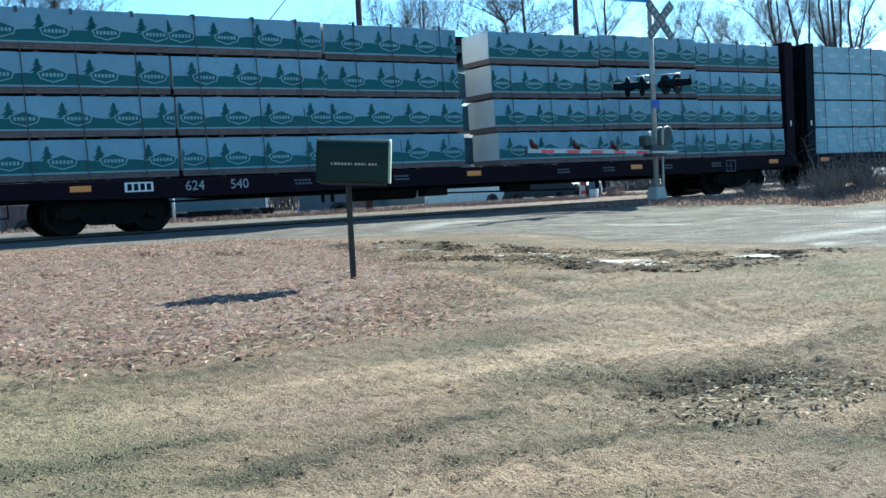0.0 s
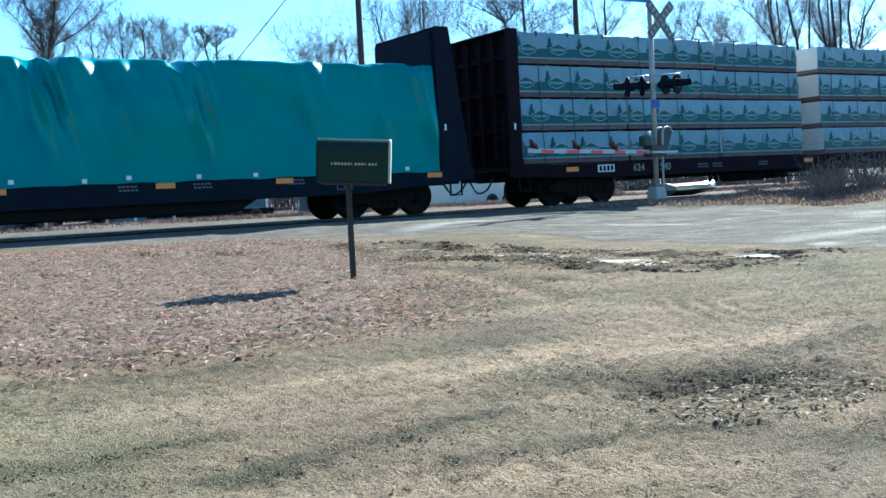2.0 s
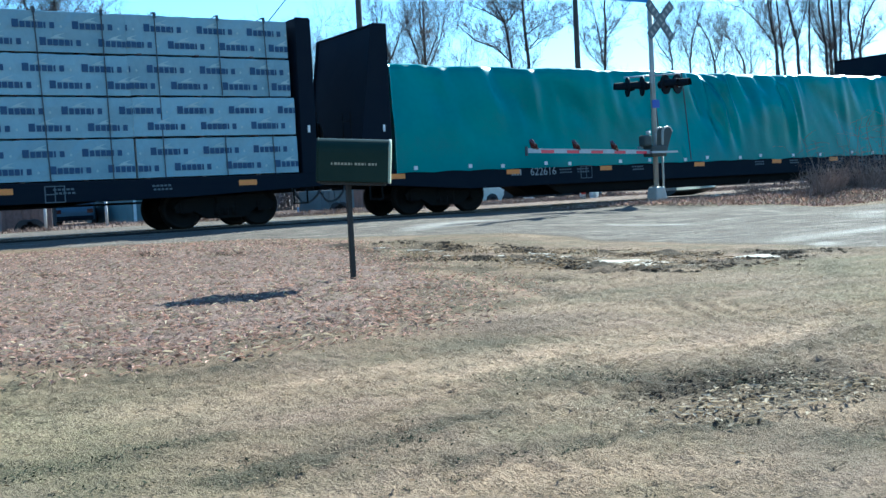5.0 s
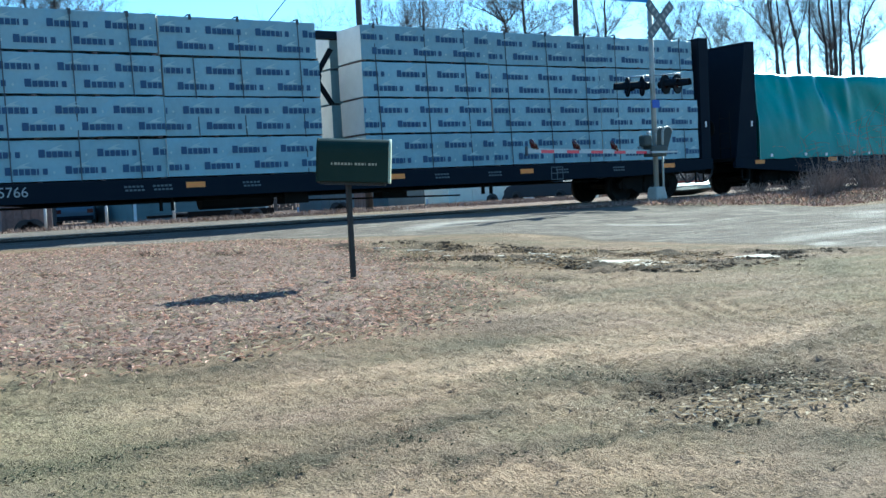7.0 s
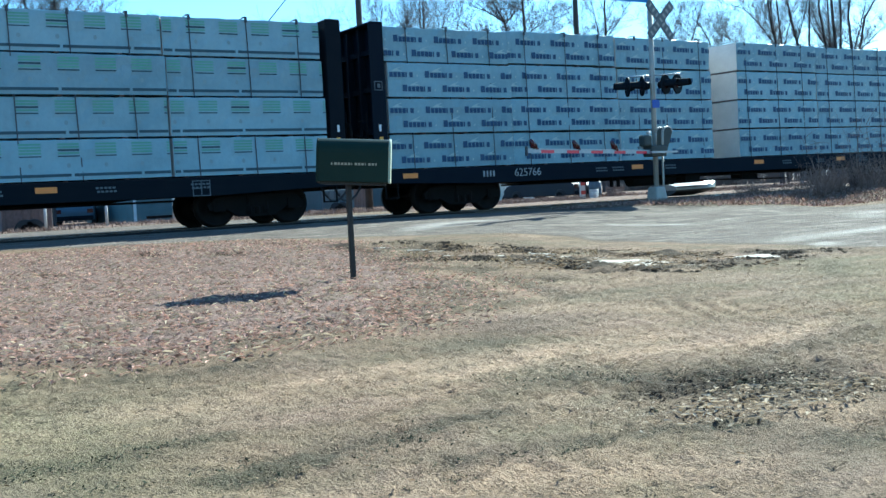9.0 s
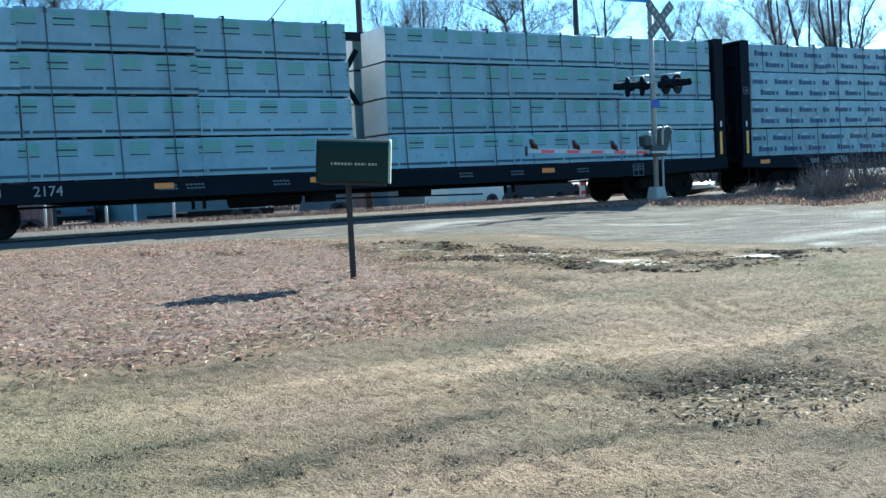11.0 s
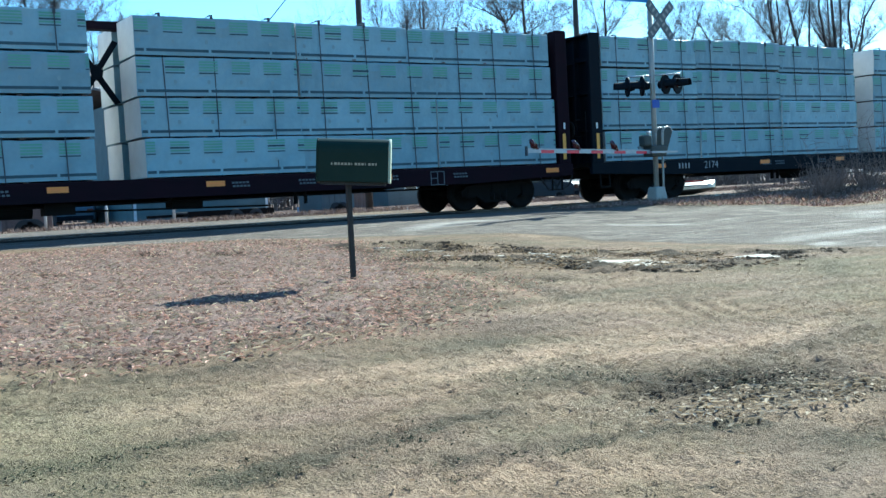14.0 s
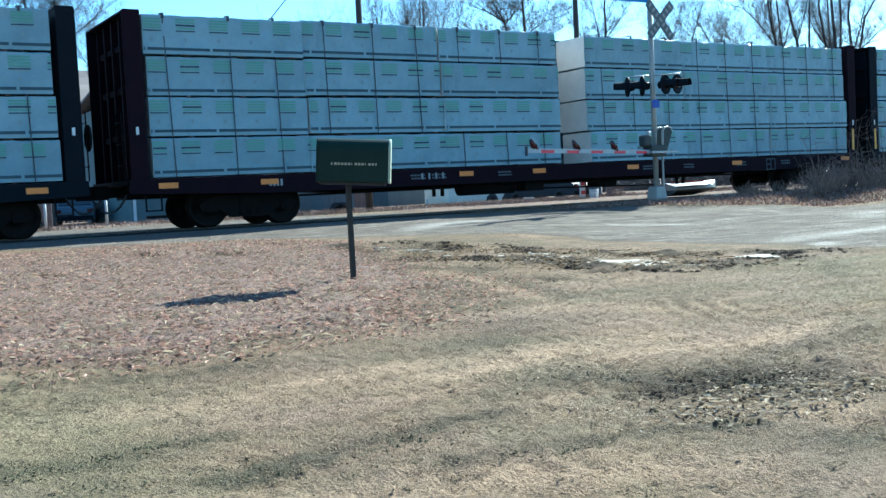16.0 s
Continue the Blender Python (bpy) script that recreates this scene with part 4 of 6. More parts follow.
        for tier in range(4):
            for h in (-1, 1):
                for i in range(3):
                    x = h * (gap + PACK_L * (i + 0.5) + 0.012 * i) - rake * tier + SEEDS.uniform(-0.045, 0.045)
                    z = DECK + tier * TIER + 0.03 + settle[h, i] * tier
                    v = SEEDS.randrange(4)
                    lean = 0.0145 * (tier * TIER)
                    at = pose(x, -1.455 + lean + SEEDS.uniform(-0.055, 0.03), z, SEEDS.uniform(-0.6, 0.4), SEEDS.uniform(-0.12, 0.12), SEEDS.uniform(-0.5, 0.5))
                    pk = part("lumber_pack", shared(load + "_pack%d" % v, lambda: pack_mesh(load, v)), None, car, at=at)
                    part("print", shared(load + "_print%d" % v, lambda: print_mesh(load, v)), None, pk)["kind"] = "stuff"
                    if load == "logo":
                        part("bare_board", shared("bare_board", boards_mesh), M["lumber"], pk)
                    if tier == 3 or i == 0:
                        part("lumber_pack", shared(load + "_pack%d" % v, lambda: pack_mesh(load, v)), None, car, at=pose(x, 1.455 - lean, z, 0, 0, 180))
        runner = shared("dunnage", lambda: box(-0.05, 0.05, -1.4, -0.28, 0, 0.03))
        for tier in range(4):
            for i in range(18):
                part("dunnage", runner, M["lumber"], car, at=pose(-10.6 + i * 1.247, 0, DECK - 0.003 + tier * TIER))
        strap = shared("load_strap", lambda: prism([(-1.492, DECK - 0.05), (-1.442, TOP + 0.012), (-0.2, TOP + 0.045), (-0.2, TOP + 0.038), (-1.436, TOP + 0.002), (-1.484, DECK - 0.05)], "x", -0.012, 0.012))
        guard = shared("corner_guard", lambda: prism([(-1.462, TOP - 0.1), (-1.465, TOP + 0.02), (-1.3, TOP + 0.03), (-1.3, TOP + 0.012), (-1.45, TOP + 0.0), (-1.448, TOP - 0.1)], "x", -0.03, 0.03))
        for h in (-1, 1):
            for i in range(9):
                x = h * (gap + 0.55 + i * 1.24) + SEEDS.uniform(-0.12, 0.12)
                st = part("strap", strap, M["strap"], car, at=pose(x + rake * 1.5, 0, 0, 0, SEEDS.uniform(-1.3, 0.2) - rake * 40, 0))
                part("corner_guard", guard, M["strap"], st)
    for x in stickers:
        part("reflector", shared("reflector", lambda: box(-0.21, 0.21, -0.004, 0.0, -0.06, 0.06)), M["orange"], car, "orange reflective strip", at=pose(x, -1.502, 0.955))
    for x, w in marks:
        for q in range(4):
            part("lettering", shared("letter_bar", lambda: box(-0.025, 0.025, -0.003, 0.0, -0.075, 0.075)), M["letter"], car, at=pose(x + (q - 1.5) * w / 4, -1.502, 0.93))
    for x in boxes:
        bm = bmesh.new()
        for a in ((-0.2, 0.2, -0.17, -0.15), (-0.2, 0.2, 0.15, 0.17), (-0.2, -0.18, -0.15, 0.15), (0.18, 0.2, -0.15, 0.15), (-0.01, 0.01, -0.15, 0.15), (-0.18, -0.01, -0.01, 0.01)):
            box(a[0], a[1], -0.004, 0.0, a[2], a[3], bm)
        part("data_panel", bm, M["dim"], car, at=pose(x, -1.502, 0.87))
    for x in stencils:
        for row in range(2):
            for q in range(5):
                part("stencil", shared("stencil_bar", lambda: box(-0.03, 0.03, -0.003, 0.0, -0.02, 0.02)), M["dim"], car, at=pose(x + q * 0.085 + 0.02 * row, -1.502, 0.96 - row * 0.075))
    for x, words in numbers:
        text_on(car, words, x, 0.84, 0.29, M["letter"])
    CARS.append((car, x0))
    return car


build_car(39.67, "black", "faint", "flatcar with pale wrapped lumber packs", (-11.2, -5.0, 0.0, 5.0))
build_car(15.13, "maroon", "logo", "maroon flatcar with green-and-white wrapped lumber packs", (-9.95, -0.3, 5.2, 10.9), numbers=((-7.56, "624"), (-6.55, "540")), boxes=(9.0,), rake=0.035)
CARS[-1][0]["label"] = "maroon flatcar stacked with green-and-white wrapped lumber packs"
plate = part("name_plate", box(-0.3, 0.3, -0.004, 0.0, -0.1, 0.1), M["white"], CARS[-1][0], "white plate with dark bars", at=pose(-8.76, -1.502, 0.95))
for q in range(4):
    part("lettering", box(-0.045, 0.045, -0.004, 0.0, -0.07, 0.07), M["black"], plate, at=pose(-0.2 + 0.135 * q, -0.004, 0))
build_car(-9.28, "navy", "tarp", "dark flatcar carrying a load under green tarpaulin", (6.1, 10.1, -3.6, -6.75, 0.0, 3.37, -10.2), half=10.29, thick=0.42, flare=0.5, belly=0.3, inset=1.25, numbers=((-5.78, "622616"),), marks=((-6.65, 0.34),), boxes=(-4.3, 7.6))
build_car(-33.6, "navy", "blocks", "black flatcar stacked with white lumber packs printed in blue", (-3.7, 1.3, 5.2, 10.3, -11.1), half=11.66, numbers=((-7.55, "625766"),), marks=((-8.78, 0.4),), boxes=(6.2,), yellow=(-1,))
build_car(-58.35, "black", "bars", "black flatcar stacked with pale lumber packs printed with green bars", (5.2, -5.1, -9.5, -1.5), numbers=((-7.45, "2174"),), marks=((-8.55, 0.5),), boxes=(8.4,), yellow=(-1, 1))
build_car(-83.05, "maroon", "bars", "maroon flatcar stacked with pale lumber packs printed with green bars", (11.3, -3.6, -1.3, 6.2, -11.2, -8.9, 2.0), numbers=((-7.36, "625"), (-6.46, "320")), marks=((-8.75, 0.36), (-4.6, 0.8)), boxes=(7.7,), yellow=(1,))
build_car(-107.9, "black", "bars", "black flatcar stacked with pale wrapped lumber packs", (11.0, 5.0, 0.0), yellow=())


# ---- crossing signal ----
def build_signal():
    sig = thing("crossing_signal", "railroad crossing signal with crossbuck, dark lamps and lowered gate arm", "crossing signal", at=pose(18.93, 19.6, -0.02))
    bm = prism([(-0.26, -0.26), (0.26, -0.26), (0.26, 0.26), (-0.26, 0.26)], "z", -0.3, 0.06)
    part("footing", bm, M["concrete"], sig, "concrete footing", bevel=0.02)
    bm = bmesh.new()
    prism([(-0.2, -0.2), (0.2, -0.2), (0.2, 0.2), (-0.2, 0.2)], "z", 0.06, 0.4, bm)
    for v in bm.verts:
        if v.co.z > 0.3:
            v.co.x, v.co.y = v.co.x * 0.78, v.co.y * 0.78
    part("base_casting", bm, M["mast"], sig, bevel=0.04)
    part("mast", cyl((0, 0, 0.38), (0, 0, 5.6), 0.065, n=16), M["mast"], sig)
    part("conduit", cyl((0.2, -0.05, 0.1), (0.2, -0.05, 1.2), 0.03, n=10), M["mast"], sig)
    # gate mechanism
    mech = part("gate_mechanism", box(-0.5, 0.0, -0.42, -0.08, 1.16, 1.44), M["weight"], sig, "dark grey gate mechanism box", bevel=0.03)
    part("counterweight_arm", box(-0.6, 0.3, -0.5, -0.44, 1.24, 1.29, box(-0.6, 0.3, -0.06, 0.0, 1.38, 1.43)), M["galv"], mech)
    for y in (-0.36, -0.12):
        pts = [(0.12 + 0.15 * math.cos(a), 1.76 + 0.13 * math.sin(a)) for a in (math.pi * k / 8 for k in range(9))]
        pts += [(0.02 + 0.08 * math.cos(a), 1.36 + 0.09 * math.sin(a)) for a in (math.pi * (1 + k / 6) for k in range(7))]
        plate = part("counterweight", prism(pts, "y", y, y + 0.07), M["weight"], mech, "dark iron counterweight plates", bevel=0.015)
        loop = [Vector((x, y + 0.035, z)) for x, z in pts[:10]]
        bm = bmesh.new()
        for p, q in zip(loop, loop[1:]):
            cyl(p, q, 0.035, n=7, bm=bm)
        part("guard", bm, M["mast"], plate, "pale tubular guard")
    hub = part("arm_hub", box(-0.72, -0.46, -0.4, -0.16, 1.42, 1.7), M["weight"], mech, "dark arm hub casting", bevel=0.05)
    part("knob", lathe([(0.0, -0.05), (0.045, -0.04), (0.055, 0.0), (0.045, 0.04), (0.0, 0.05)], 12), M["siding_white"], hub, "white knob", at=pose(-0.5, -0.3, 1.76))
    # the arm, lowered across the lane
    root, tip = Vector((-0.2, -0.25, 1.29)), Vector((13.75 - 18.93, 18.15 - 19.6, 1.355))
    arm = part("gate_arm", bmesh.new(), M["white"], sig, "red and white striped gate arm")
    d = tip - root
    turn = pose(0, 0, 0, 0, -math.degrees(math.atan2(d.z, math.hypot(d.x, d.y))) , math.degrees(math.atan2(d.y, d.x)))
    arm.matrix_basis = Matrix.Translation(root) @ turn
    n, ln = 11, d.length
    for i in range(n):
        a, b = ln * i / n, ln * (i + 1) / n
        part("stripe", box(a, b, -0.02, 0.02, -0.06, 0.005 if i % 2 else 0.012), M["red" if i % 2 else "arm_white"], arm)
    part("top_rail", box(0, ln, -0.018, 0.018, 0.0, 0.025), M["arm_white"], arm, at=pose(0, 0.001, 0.014))
    part("tip_cap", box(ln, ln + 0.03, -0.03, 0.03, -0.12, 0.08), M["strap"], arm)
    for f in (0.36, 0.655, 0.955):
        bm = cyl((ln * f - 0.14, 0, 0.03), (ln * f + 0.02, 0, 0.1), 0.03, 0.06, 10)
        cyl((ln * f - 0.03, 0, 0.07), (ln * f + 0.1, 0, 0.23), 0.085, 0.04, 10, bm)
        part("arm_lamp", bm, M["lens"], arm)
    # flashing lamps, unlit: two face each way
    for x0, s, name in ((-0.62, -1, "l"), (0.62, 1, "r")):
        part("lamp_bracket", cyl((0, 0, 3.22), (x0 * 0.84, -x0 * 0.78, 3.22), 0.025, n=8), M["galv"], sig)
    for x, y, az in ((-0.46, 0.4, 150), (-0.2, 0.14, 150), (0.16, -0.27, -72), (0.42, -0.42, -72)):
        head = part("flashing_lamp", cyl((0, 0, 0), (0.04, 0, 0), 0.25, n=24), M["black"], sig, "unlit dark flashing lamp with hood", at=pose(x, y, 2.97, 0, 0, az))
        bm = cyl((-0.16, 0, 0), (0, 0, 0), 0.09, 0.13, 14)
        part("lamp_case", bm, M["black"], head)
        part("lens", cyl((0.04, 0, 0), (0.06, 0, 0), 0.105, 0.09, 18), M["lens"], head)
        bm = bmesh.new()
        n = 12
        ring = []
        for xx, r in ((0.04, 0.13), (0.36, 0.115)):
            ring.append([bm.verts.new((xx, r * math.cos(math.pi * (k / n * 1.3 - 0.15)), r * math.sin(math.pi * (k / n * 1.3 - 0.15)))) for k in range(n + 1)])
            ring.append([bm.verts.new((xx, (r - 0.012) * math.cos(math.pi * (k / n * 1.3 - 0.15)), (r - 0.012) * math.sin(math.pi * (k / n * 1.3 - 0.15)))) for k in range(n + 1)])
        for k in range(n):
            bm.faces.new((ring[0][k], ring[0][k + 1], ring[2][k + 1], ring[2][k]))
            bm.faces.new((ring[1][k], ring[1][k + 1], ring[3][k + 1], ring[3][k]))
            bm.faces.new((ring[2][k], ring[2][k + 1], ring[3][k + 1], ring[3][k]))
        part("hood", bm, M["black"], head)
        part("hanger", cyl((0, 0, 0.1), (0, 0, 0.26), 0.03, n=8), M["galv"], head)
    part("notice_sign", box(-0.12, 0.12, -0.1, -0.08, 2.4, 2.6), M["blue_sign"], sig, "small blue notice sign")
    # crossbuck, turned to the road
    cb = part("crossbuck", bmesh.new(), M["white"], sig, "grey crossbuck boards, darkened as shade", at=pose(0.27, -0.1, 4.62, 0, 0, 4))
    for a in (45, -45):
        bd = part("board", box(-0.61, 0.61, -0.012, 0.012, -0.115, 0.115), M["board_back"], cb, at=pose(0, 0.026 if a > 0 else 0, 0, 0, a, 0))
        for k in range(7):
            part("letter_bar", box(-0.03, 0.03, -0.004, 0, -0.06, 0.06), M["mast"], bd, at=pose(-0.5 + k * 0.165, -0.013, 0))
    part("cross_arm", box(-1.3, -0.08, -0.03, 0.03, 5.05, 5.14), M["blue_pale"], sig, "blue sign panel edge", bevel=0.01)
    part("finial", cyl((0, 0, 5.6), (0, 0, 5.68), 0.08, 0.03, 12), M["galv"], sig)
    return sig


build_signal()


# ---- mailbox ----
def build_mailbox():
    mb = thing("mailbox", "large dark green rural mailbox on a thin post", "mailbox", at=pose(4.44, 8.6, -0.27))
    part("post", box(-0.022, 0.022, -0.022, 0.022, -0.2, 0.94), M["post"], mb, bevel=0.005)
    L, w, h, r = 0.645, 0.145, 0.27, 0.145
    prof = [(-w, 0), (w, 0), (w, h)] + [(r * math.cos(math.pi * k / 14), h + 0.13 * math.sin(math.pi * k / 14)) for k in range(1, 14)] + [(-w, h)]
    place = pose(0.055, 0, 0.925, 0, 4.2, -31)
    body = part("body", prism(prof, "x", -L / 2, L / 2), M["mailbox"], mb, bevel=0.006, at=place)
    big = [(y * 1.04, z * 1.02 - 0.004) for y, z in prof]
    part("door", prism(big, "x", L / 2, L / 2 + 0.022), M["rim"], body, "enamelled door rim, pale green as sunlit", bevel=0.006)
    part("back_rim", prism(big, "x", -L / 2 - 0.012, -L / 2), M["mailbox"], body)
    part("mount_board", box(-0.3, 0.3, -0.1, 0.1, -0.025, -0.002), M["post"], body)
    for k, wd in enumerate((0.02, 0.035, 0.03, 0.03, 0.03, 0.03, 0.012, 0.03, 0.03, 0.03, 0.012, 0.03, 0.03, 0.02)):
        part("letter_bar", box(0, wd * 0.7, -0.003, 0, -0.011, 0.011), M["gold"], body, at=pose(-0.2 + k * 0.031, -w - 0.001, 0.165))
    return mb


build_mailbox()


# ---- bare trees ----
def tube(verts, faces, pts, radii, n):
    """Adds a tapered tube through pts."""
    base = None
    for i, (p, r) in enumerate(zip(pts, radii)):
        d = (pts[min(i + 1, len(pts) - 1)] - pts[max(i - 1, 0)]).normalized()
        u = d.orthogonal().normalized()
        w = d.cross(u)
        k = len(verts)
        for a in range(n):
            t = 2 * math.pi * a / n
            verts.append(tuple(p + (u * math.cos(t) + w * math.sin(t)) * r))
        if base is not None:
            for a in range(n):
                b = (a + 1) % n
                faces.append((base + a, base + b, k + b, k + a))
        base = k


def bare_tree(name, x, y, height, radius, seed, lean=(0, 0), first=0.3, stems=1, spread=0.75, depth=4, label="leafless deciduous tree with fine grey twigs", z0=-0.3):
    rs = random.Random(seed)
    tree = thing(name, label, "tree", "bare trees", pose(x, y, z0))
    layers = {"trunk": ([], []), "crown": ([], []), "twig_growth": ([], [])}

    def grow(p, d, length, r, level):
        lay = layers["trunk" if level == 0 else "crown" if level < 3 else "twig_growth"]
        n = 9 if level == 0 else 6 if level == 1 else 4 if level == 2 else 3
        seg = 7 if level == 0 else 5 if level < 3 else 3
        pts, radii = [p.copy()], [r * (1.25 if level == 0 else 1)]
        for k in range(seg):
            jit = 0.06 if level == 0 else 0.16
            d = (d + Vector((rs.uniform(-jit, jit), rs.uniform(-jit, jit), rs.uniform(-jit, jit) + (0.07 if level else 0.0)))).normalized()
            p = p + d * (length / seg)
            pts.append(p.copy())
            radii.append(max(r * (1 - 0.8 * (k + 1) / seg), 0.008))
        tube(lay[0], lay[1], pts, radii, n)
        if level >= depth:
            return
        kids = (8, 7, 6, 5)[min(level, 3)]
        for k in range(kids):
            f = (first if level == 0 else 0.25) + (1 - (first if level == 0 else 0.25)) * (k + rs.uniform(0.1, 0.9)) / kids
            i = min(int(f * seg), seg - 1)
            q = pts[i].lerp(pts[i + 1], f * seg - i)
            az = k * 2.4 + rs.uniform(-0.5, 0.5)
            ax = d.orthogonal().normalized()
            side = (ax * math.cos(az) + d.cross(ax) * math.sin(az)).normalized()
            nd = (d * (1.0 - spread * 0.45) + side * spread + Vector((0, 0, 0.15))).normalized()
            rr = radii[i] * rs.uniform(0.45, 0.68)
            grow(q, nd, length * rs.uniform(0.38, 0.6) * (1.15 - 0.5 * f if level == 0 else 1), max(rr, 0.009), level + 1)
    for s in range(stems):
        a = 2 * math.pi * s / stems + rs.random()
        d = Vector((lean[0] + (0.18 * math.cos(a) if stems > 1 else 0), lean[1] + (0.18 * math.sin(a) if stems > 1 else 0), 1)).normalized()
        off = Vector((0.35 * math.cos(a), 0.35 * math.sin(a), 0)) if stems > 1 else Vector((0, 0, 0))
        grow(off, d, height * rs.uniform(0.85, 1.0), radius * (1 if stems == 1 else rs.uniform(0.7, 1)), 0)
    for k, mat in (("trunk", "bark"), ("crown", "bark"), ("twig_growth", "twig")):
        if layers[k][0]:
            me = mesh_of(k, layers[k][0], layers[k][1], [M[mat]])
            for pl in me.polygons:
                pl.use_smooth = True
            ob = part(k, me, None, tree)
            if k == "twig_growth":
                ob["kind"] = "stuff"
    return tree


def limbed_tree(x, y, limbs, seed, radius, reach=1.0, label="leafless tree with dark spreading limbs"):
    """A bare tree whose main limbs are given as (thickness, ((along x, height), ...)); finer growth sprouts along them."""
    rs = random.Random(seed)
    tree = thing("bare_tree", label, "tree", "bare trees", pose(x, y, 0))
    layers = {"trunk": ([], []), "crown": ([], []), "twig_growth": ([], [])}

    def sprout(p, d, length, r, level):
        lay = layers["crown" if level < 2 else "twig_growth"]
        seg = 5 if level < 2 else 3
        pts, radii = [p.copy()], [r]
        for k in range(seg):
            d = (d + Vector((rs.uniform(-0.22, 0.22), rs.uniform(-0.22, 0.22), rs.uniform(-0.14, 0.22)))).normalized()
            p = p + d * (length / seg)
            pts.append(p.copy())
            radii.append(max(r * (1 - 0.75 * (k + 1) / seg), 0.0045))
        tube(lay[0], lay[1], pts, radii, 4 if level < 2 else 3)
        if level < 3:
            for k in range(6):
                f = 0.2 + 0.8 * (k + rs.random()) / 6
                i = min(int(f * seg), seg - 1)
                side = Vector((rs.uniform(-1, 1), rs.uniform(-1, 1), rs.uniform(-0.2, 0.9))).normalized()
                sprout(pts[i].lerp(pts[i + 1], f * seg - i), (d * 0.6 + side).normalized(), length * rs.uniform(0.4, 0.65), max(radii[i] * 0.5, 0.006), level + 1)

    for n, (share, line) in enumerate(limbs):
        dy = rs.uniform(-0.25, 0.25) if n else 0.0
        raw = [Vector((a, dy * k, z)) for k, (a, z) in enumerate(line)]
        pts = []
        for a, b in zip(raw, raw[1:]):
            pts += [a.lerp(b, q / 3) + Vector((rs.uniform(-0.03, 0.03), rs.uniform(-0.03, 0.03), 0)) for q in range(3)]
        pts.append(raw[-1])
        m = len(pts) - 1
        radii = [max(radius * share * (0.85 if n == 0 else 0.6) * (1 - 0.66 * k / m), 0.016) for k in range(m + 1)]
        lay = layers["trunk" if n == 0 else "crown"]
        tube(lay[0], lay[1], pts, radii, 9 if n == 0 else 6)
        for k in range(m + 1):
            if n == 0 and pts[k].z < line[1][1]:
                continue
            d = (pts[min(k + 1, m)] - pts[max(k - 1, 0)]).normalized()
            for q in range(3 if k < m else 6):
                side = Vector((rs.uniform(-1, 1), rs.uniform(-0.8, 0.8), rs.uniform(-0.1, 0.8))).normalized()
                sprout(pts[k].copy(), (d * 0.7 + side).normalized(), reach * rs.uniform(0.9, 1.9), max(min(radii[k] * 0.4, 0.022), 0.009), 1)
    for k, mat in (("trunk", "bark"), ("crown", "bark"), ("twig_growth", "twig")):
        me = mesh_of(k, layers[k][0], layers[k][1], [M[mat]])
        for pl in me.polygons:
            pl.use_smooth = True
        ob = part(k, me, None, tree)
        if k == "twig_growth":
            ob["kind"] = "stuff"
    return tree


limbed_tree(9.9, 46, ((1.0, ((-0.1, -0.3), (-0.1, 6.0), (0.12, 7.2), (0.4, 8.5), (0.5, 9.4), (0.52, 10.6))), (0.8, ((-0.1, 6.4), (-0.13, 7.3), (-0.2, 8.0), (-0.7, 9.0), (-1.0, 9.9))),
                      (0.6, ((0.15, 7.25), (0.73, 8.25), (1.8, 9.6))), (0.5, ((-0.12, 7.2), (-0.85, 8.2), (-1.5, 8.9))), (0.4, ((-0.2, 7.95), (0.2, 8.7), (0.45, 9.4))), (0.5, ((0.2, 7.4), (1.2, 8.0), (1.95, 8.6)))), 3, 0.11, 0.7)
limbed_tree(34.6, 60, ((1.0, ((0.0, -0.4), (-0.1, 7.8), (-0.1, 9.6), (-0.7, 11.0), (-0.95, 12.2))), (0.7, ((-0.1, 9.2), (0.5, 10.4), (0.9, 11.6)))), 5, 0.12, 1.1)
limbed_tree(37.3, 60, ((1.0, ((0.0, -0.4), (0.0, 7.8), (0.0, 10.0), (0.0, 12.0), (0.0, 14.0))), (0.8, ((-0.2, 6.0), (-0.55, 9.6), (-1.3, 11.5), (-1.45, 13.2))), (0.6, ((0.0, 9.0), (0.9, 10.8), (1.3, 12.6)))), 6, 0.14, 1.3)
limbed_tree(41.0, 66, ((1.0, ((0.0, -0.4), (0.1, 8.6), (0.0, 10.8), (-0.3, 13.0), (-0.2, 15.0))), (0.7, ((0.1, 9.4), (1.2, 11.5), (1.7, 13.6)))), 7, 0.12, 1.5)
limbed_tree(37.2, 50, ((1.0, ((0.0, -0.4), (0.03, 6.3), (-0.16, 8.0), (-0.36, 9.6), (-0.5, 10.3), (-1.4, 11.6))), (0.7, ((-0.17, 7.9), (-1.1, 8.75), (-2.7, 9.15), (-3.8, 10.0))),
                       (0.6, ((-0.45, 10.2), (0.4, 11.0), (1.1, 12.0))), (0.6, ((-0.5, 10.25), (-1.8, 10.85), (-3.0, 11.1)))), 8, 0.14, 0.9)
limbed_tree(38.3, 50, ((1.0, ((0.0, -0.4), (0.0, 6.3), (0.0, 7.8), (-0.13, 9.7), (-0.26, 11.7), (-0.33, 13.4))), (0.45, ((-0.08, 9.6), (1.2, 10.4), (2.5, 10.8))), (0.45, ((0.0, 8.7), (0.9, 9.4), (2.2, 9.9))), (0.4, ((-0.2, 11.0), (-1.3, 11.4), (-2.1, 11.9)))), 9, 0.17, 0.9)
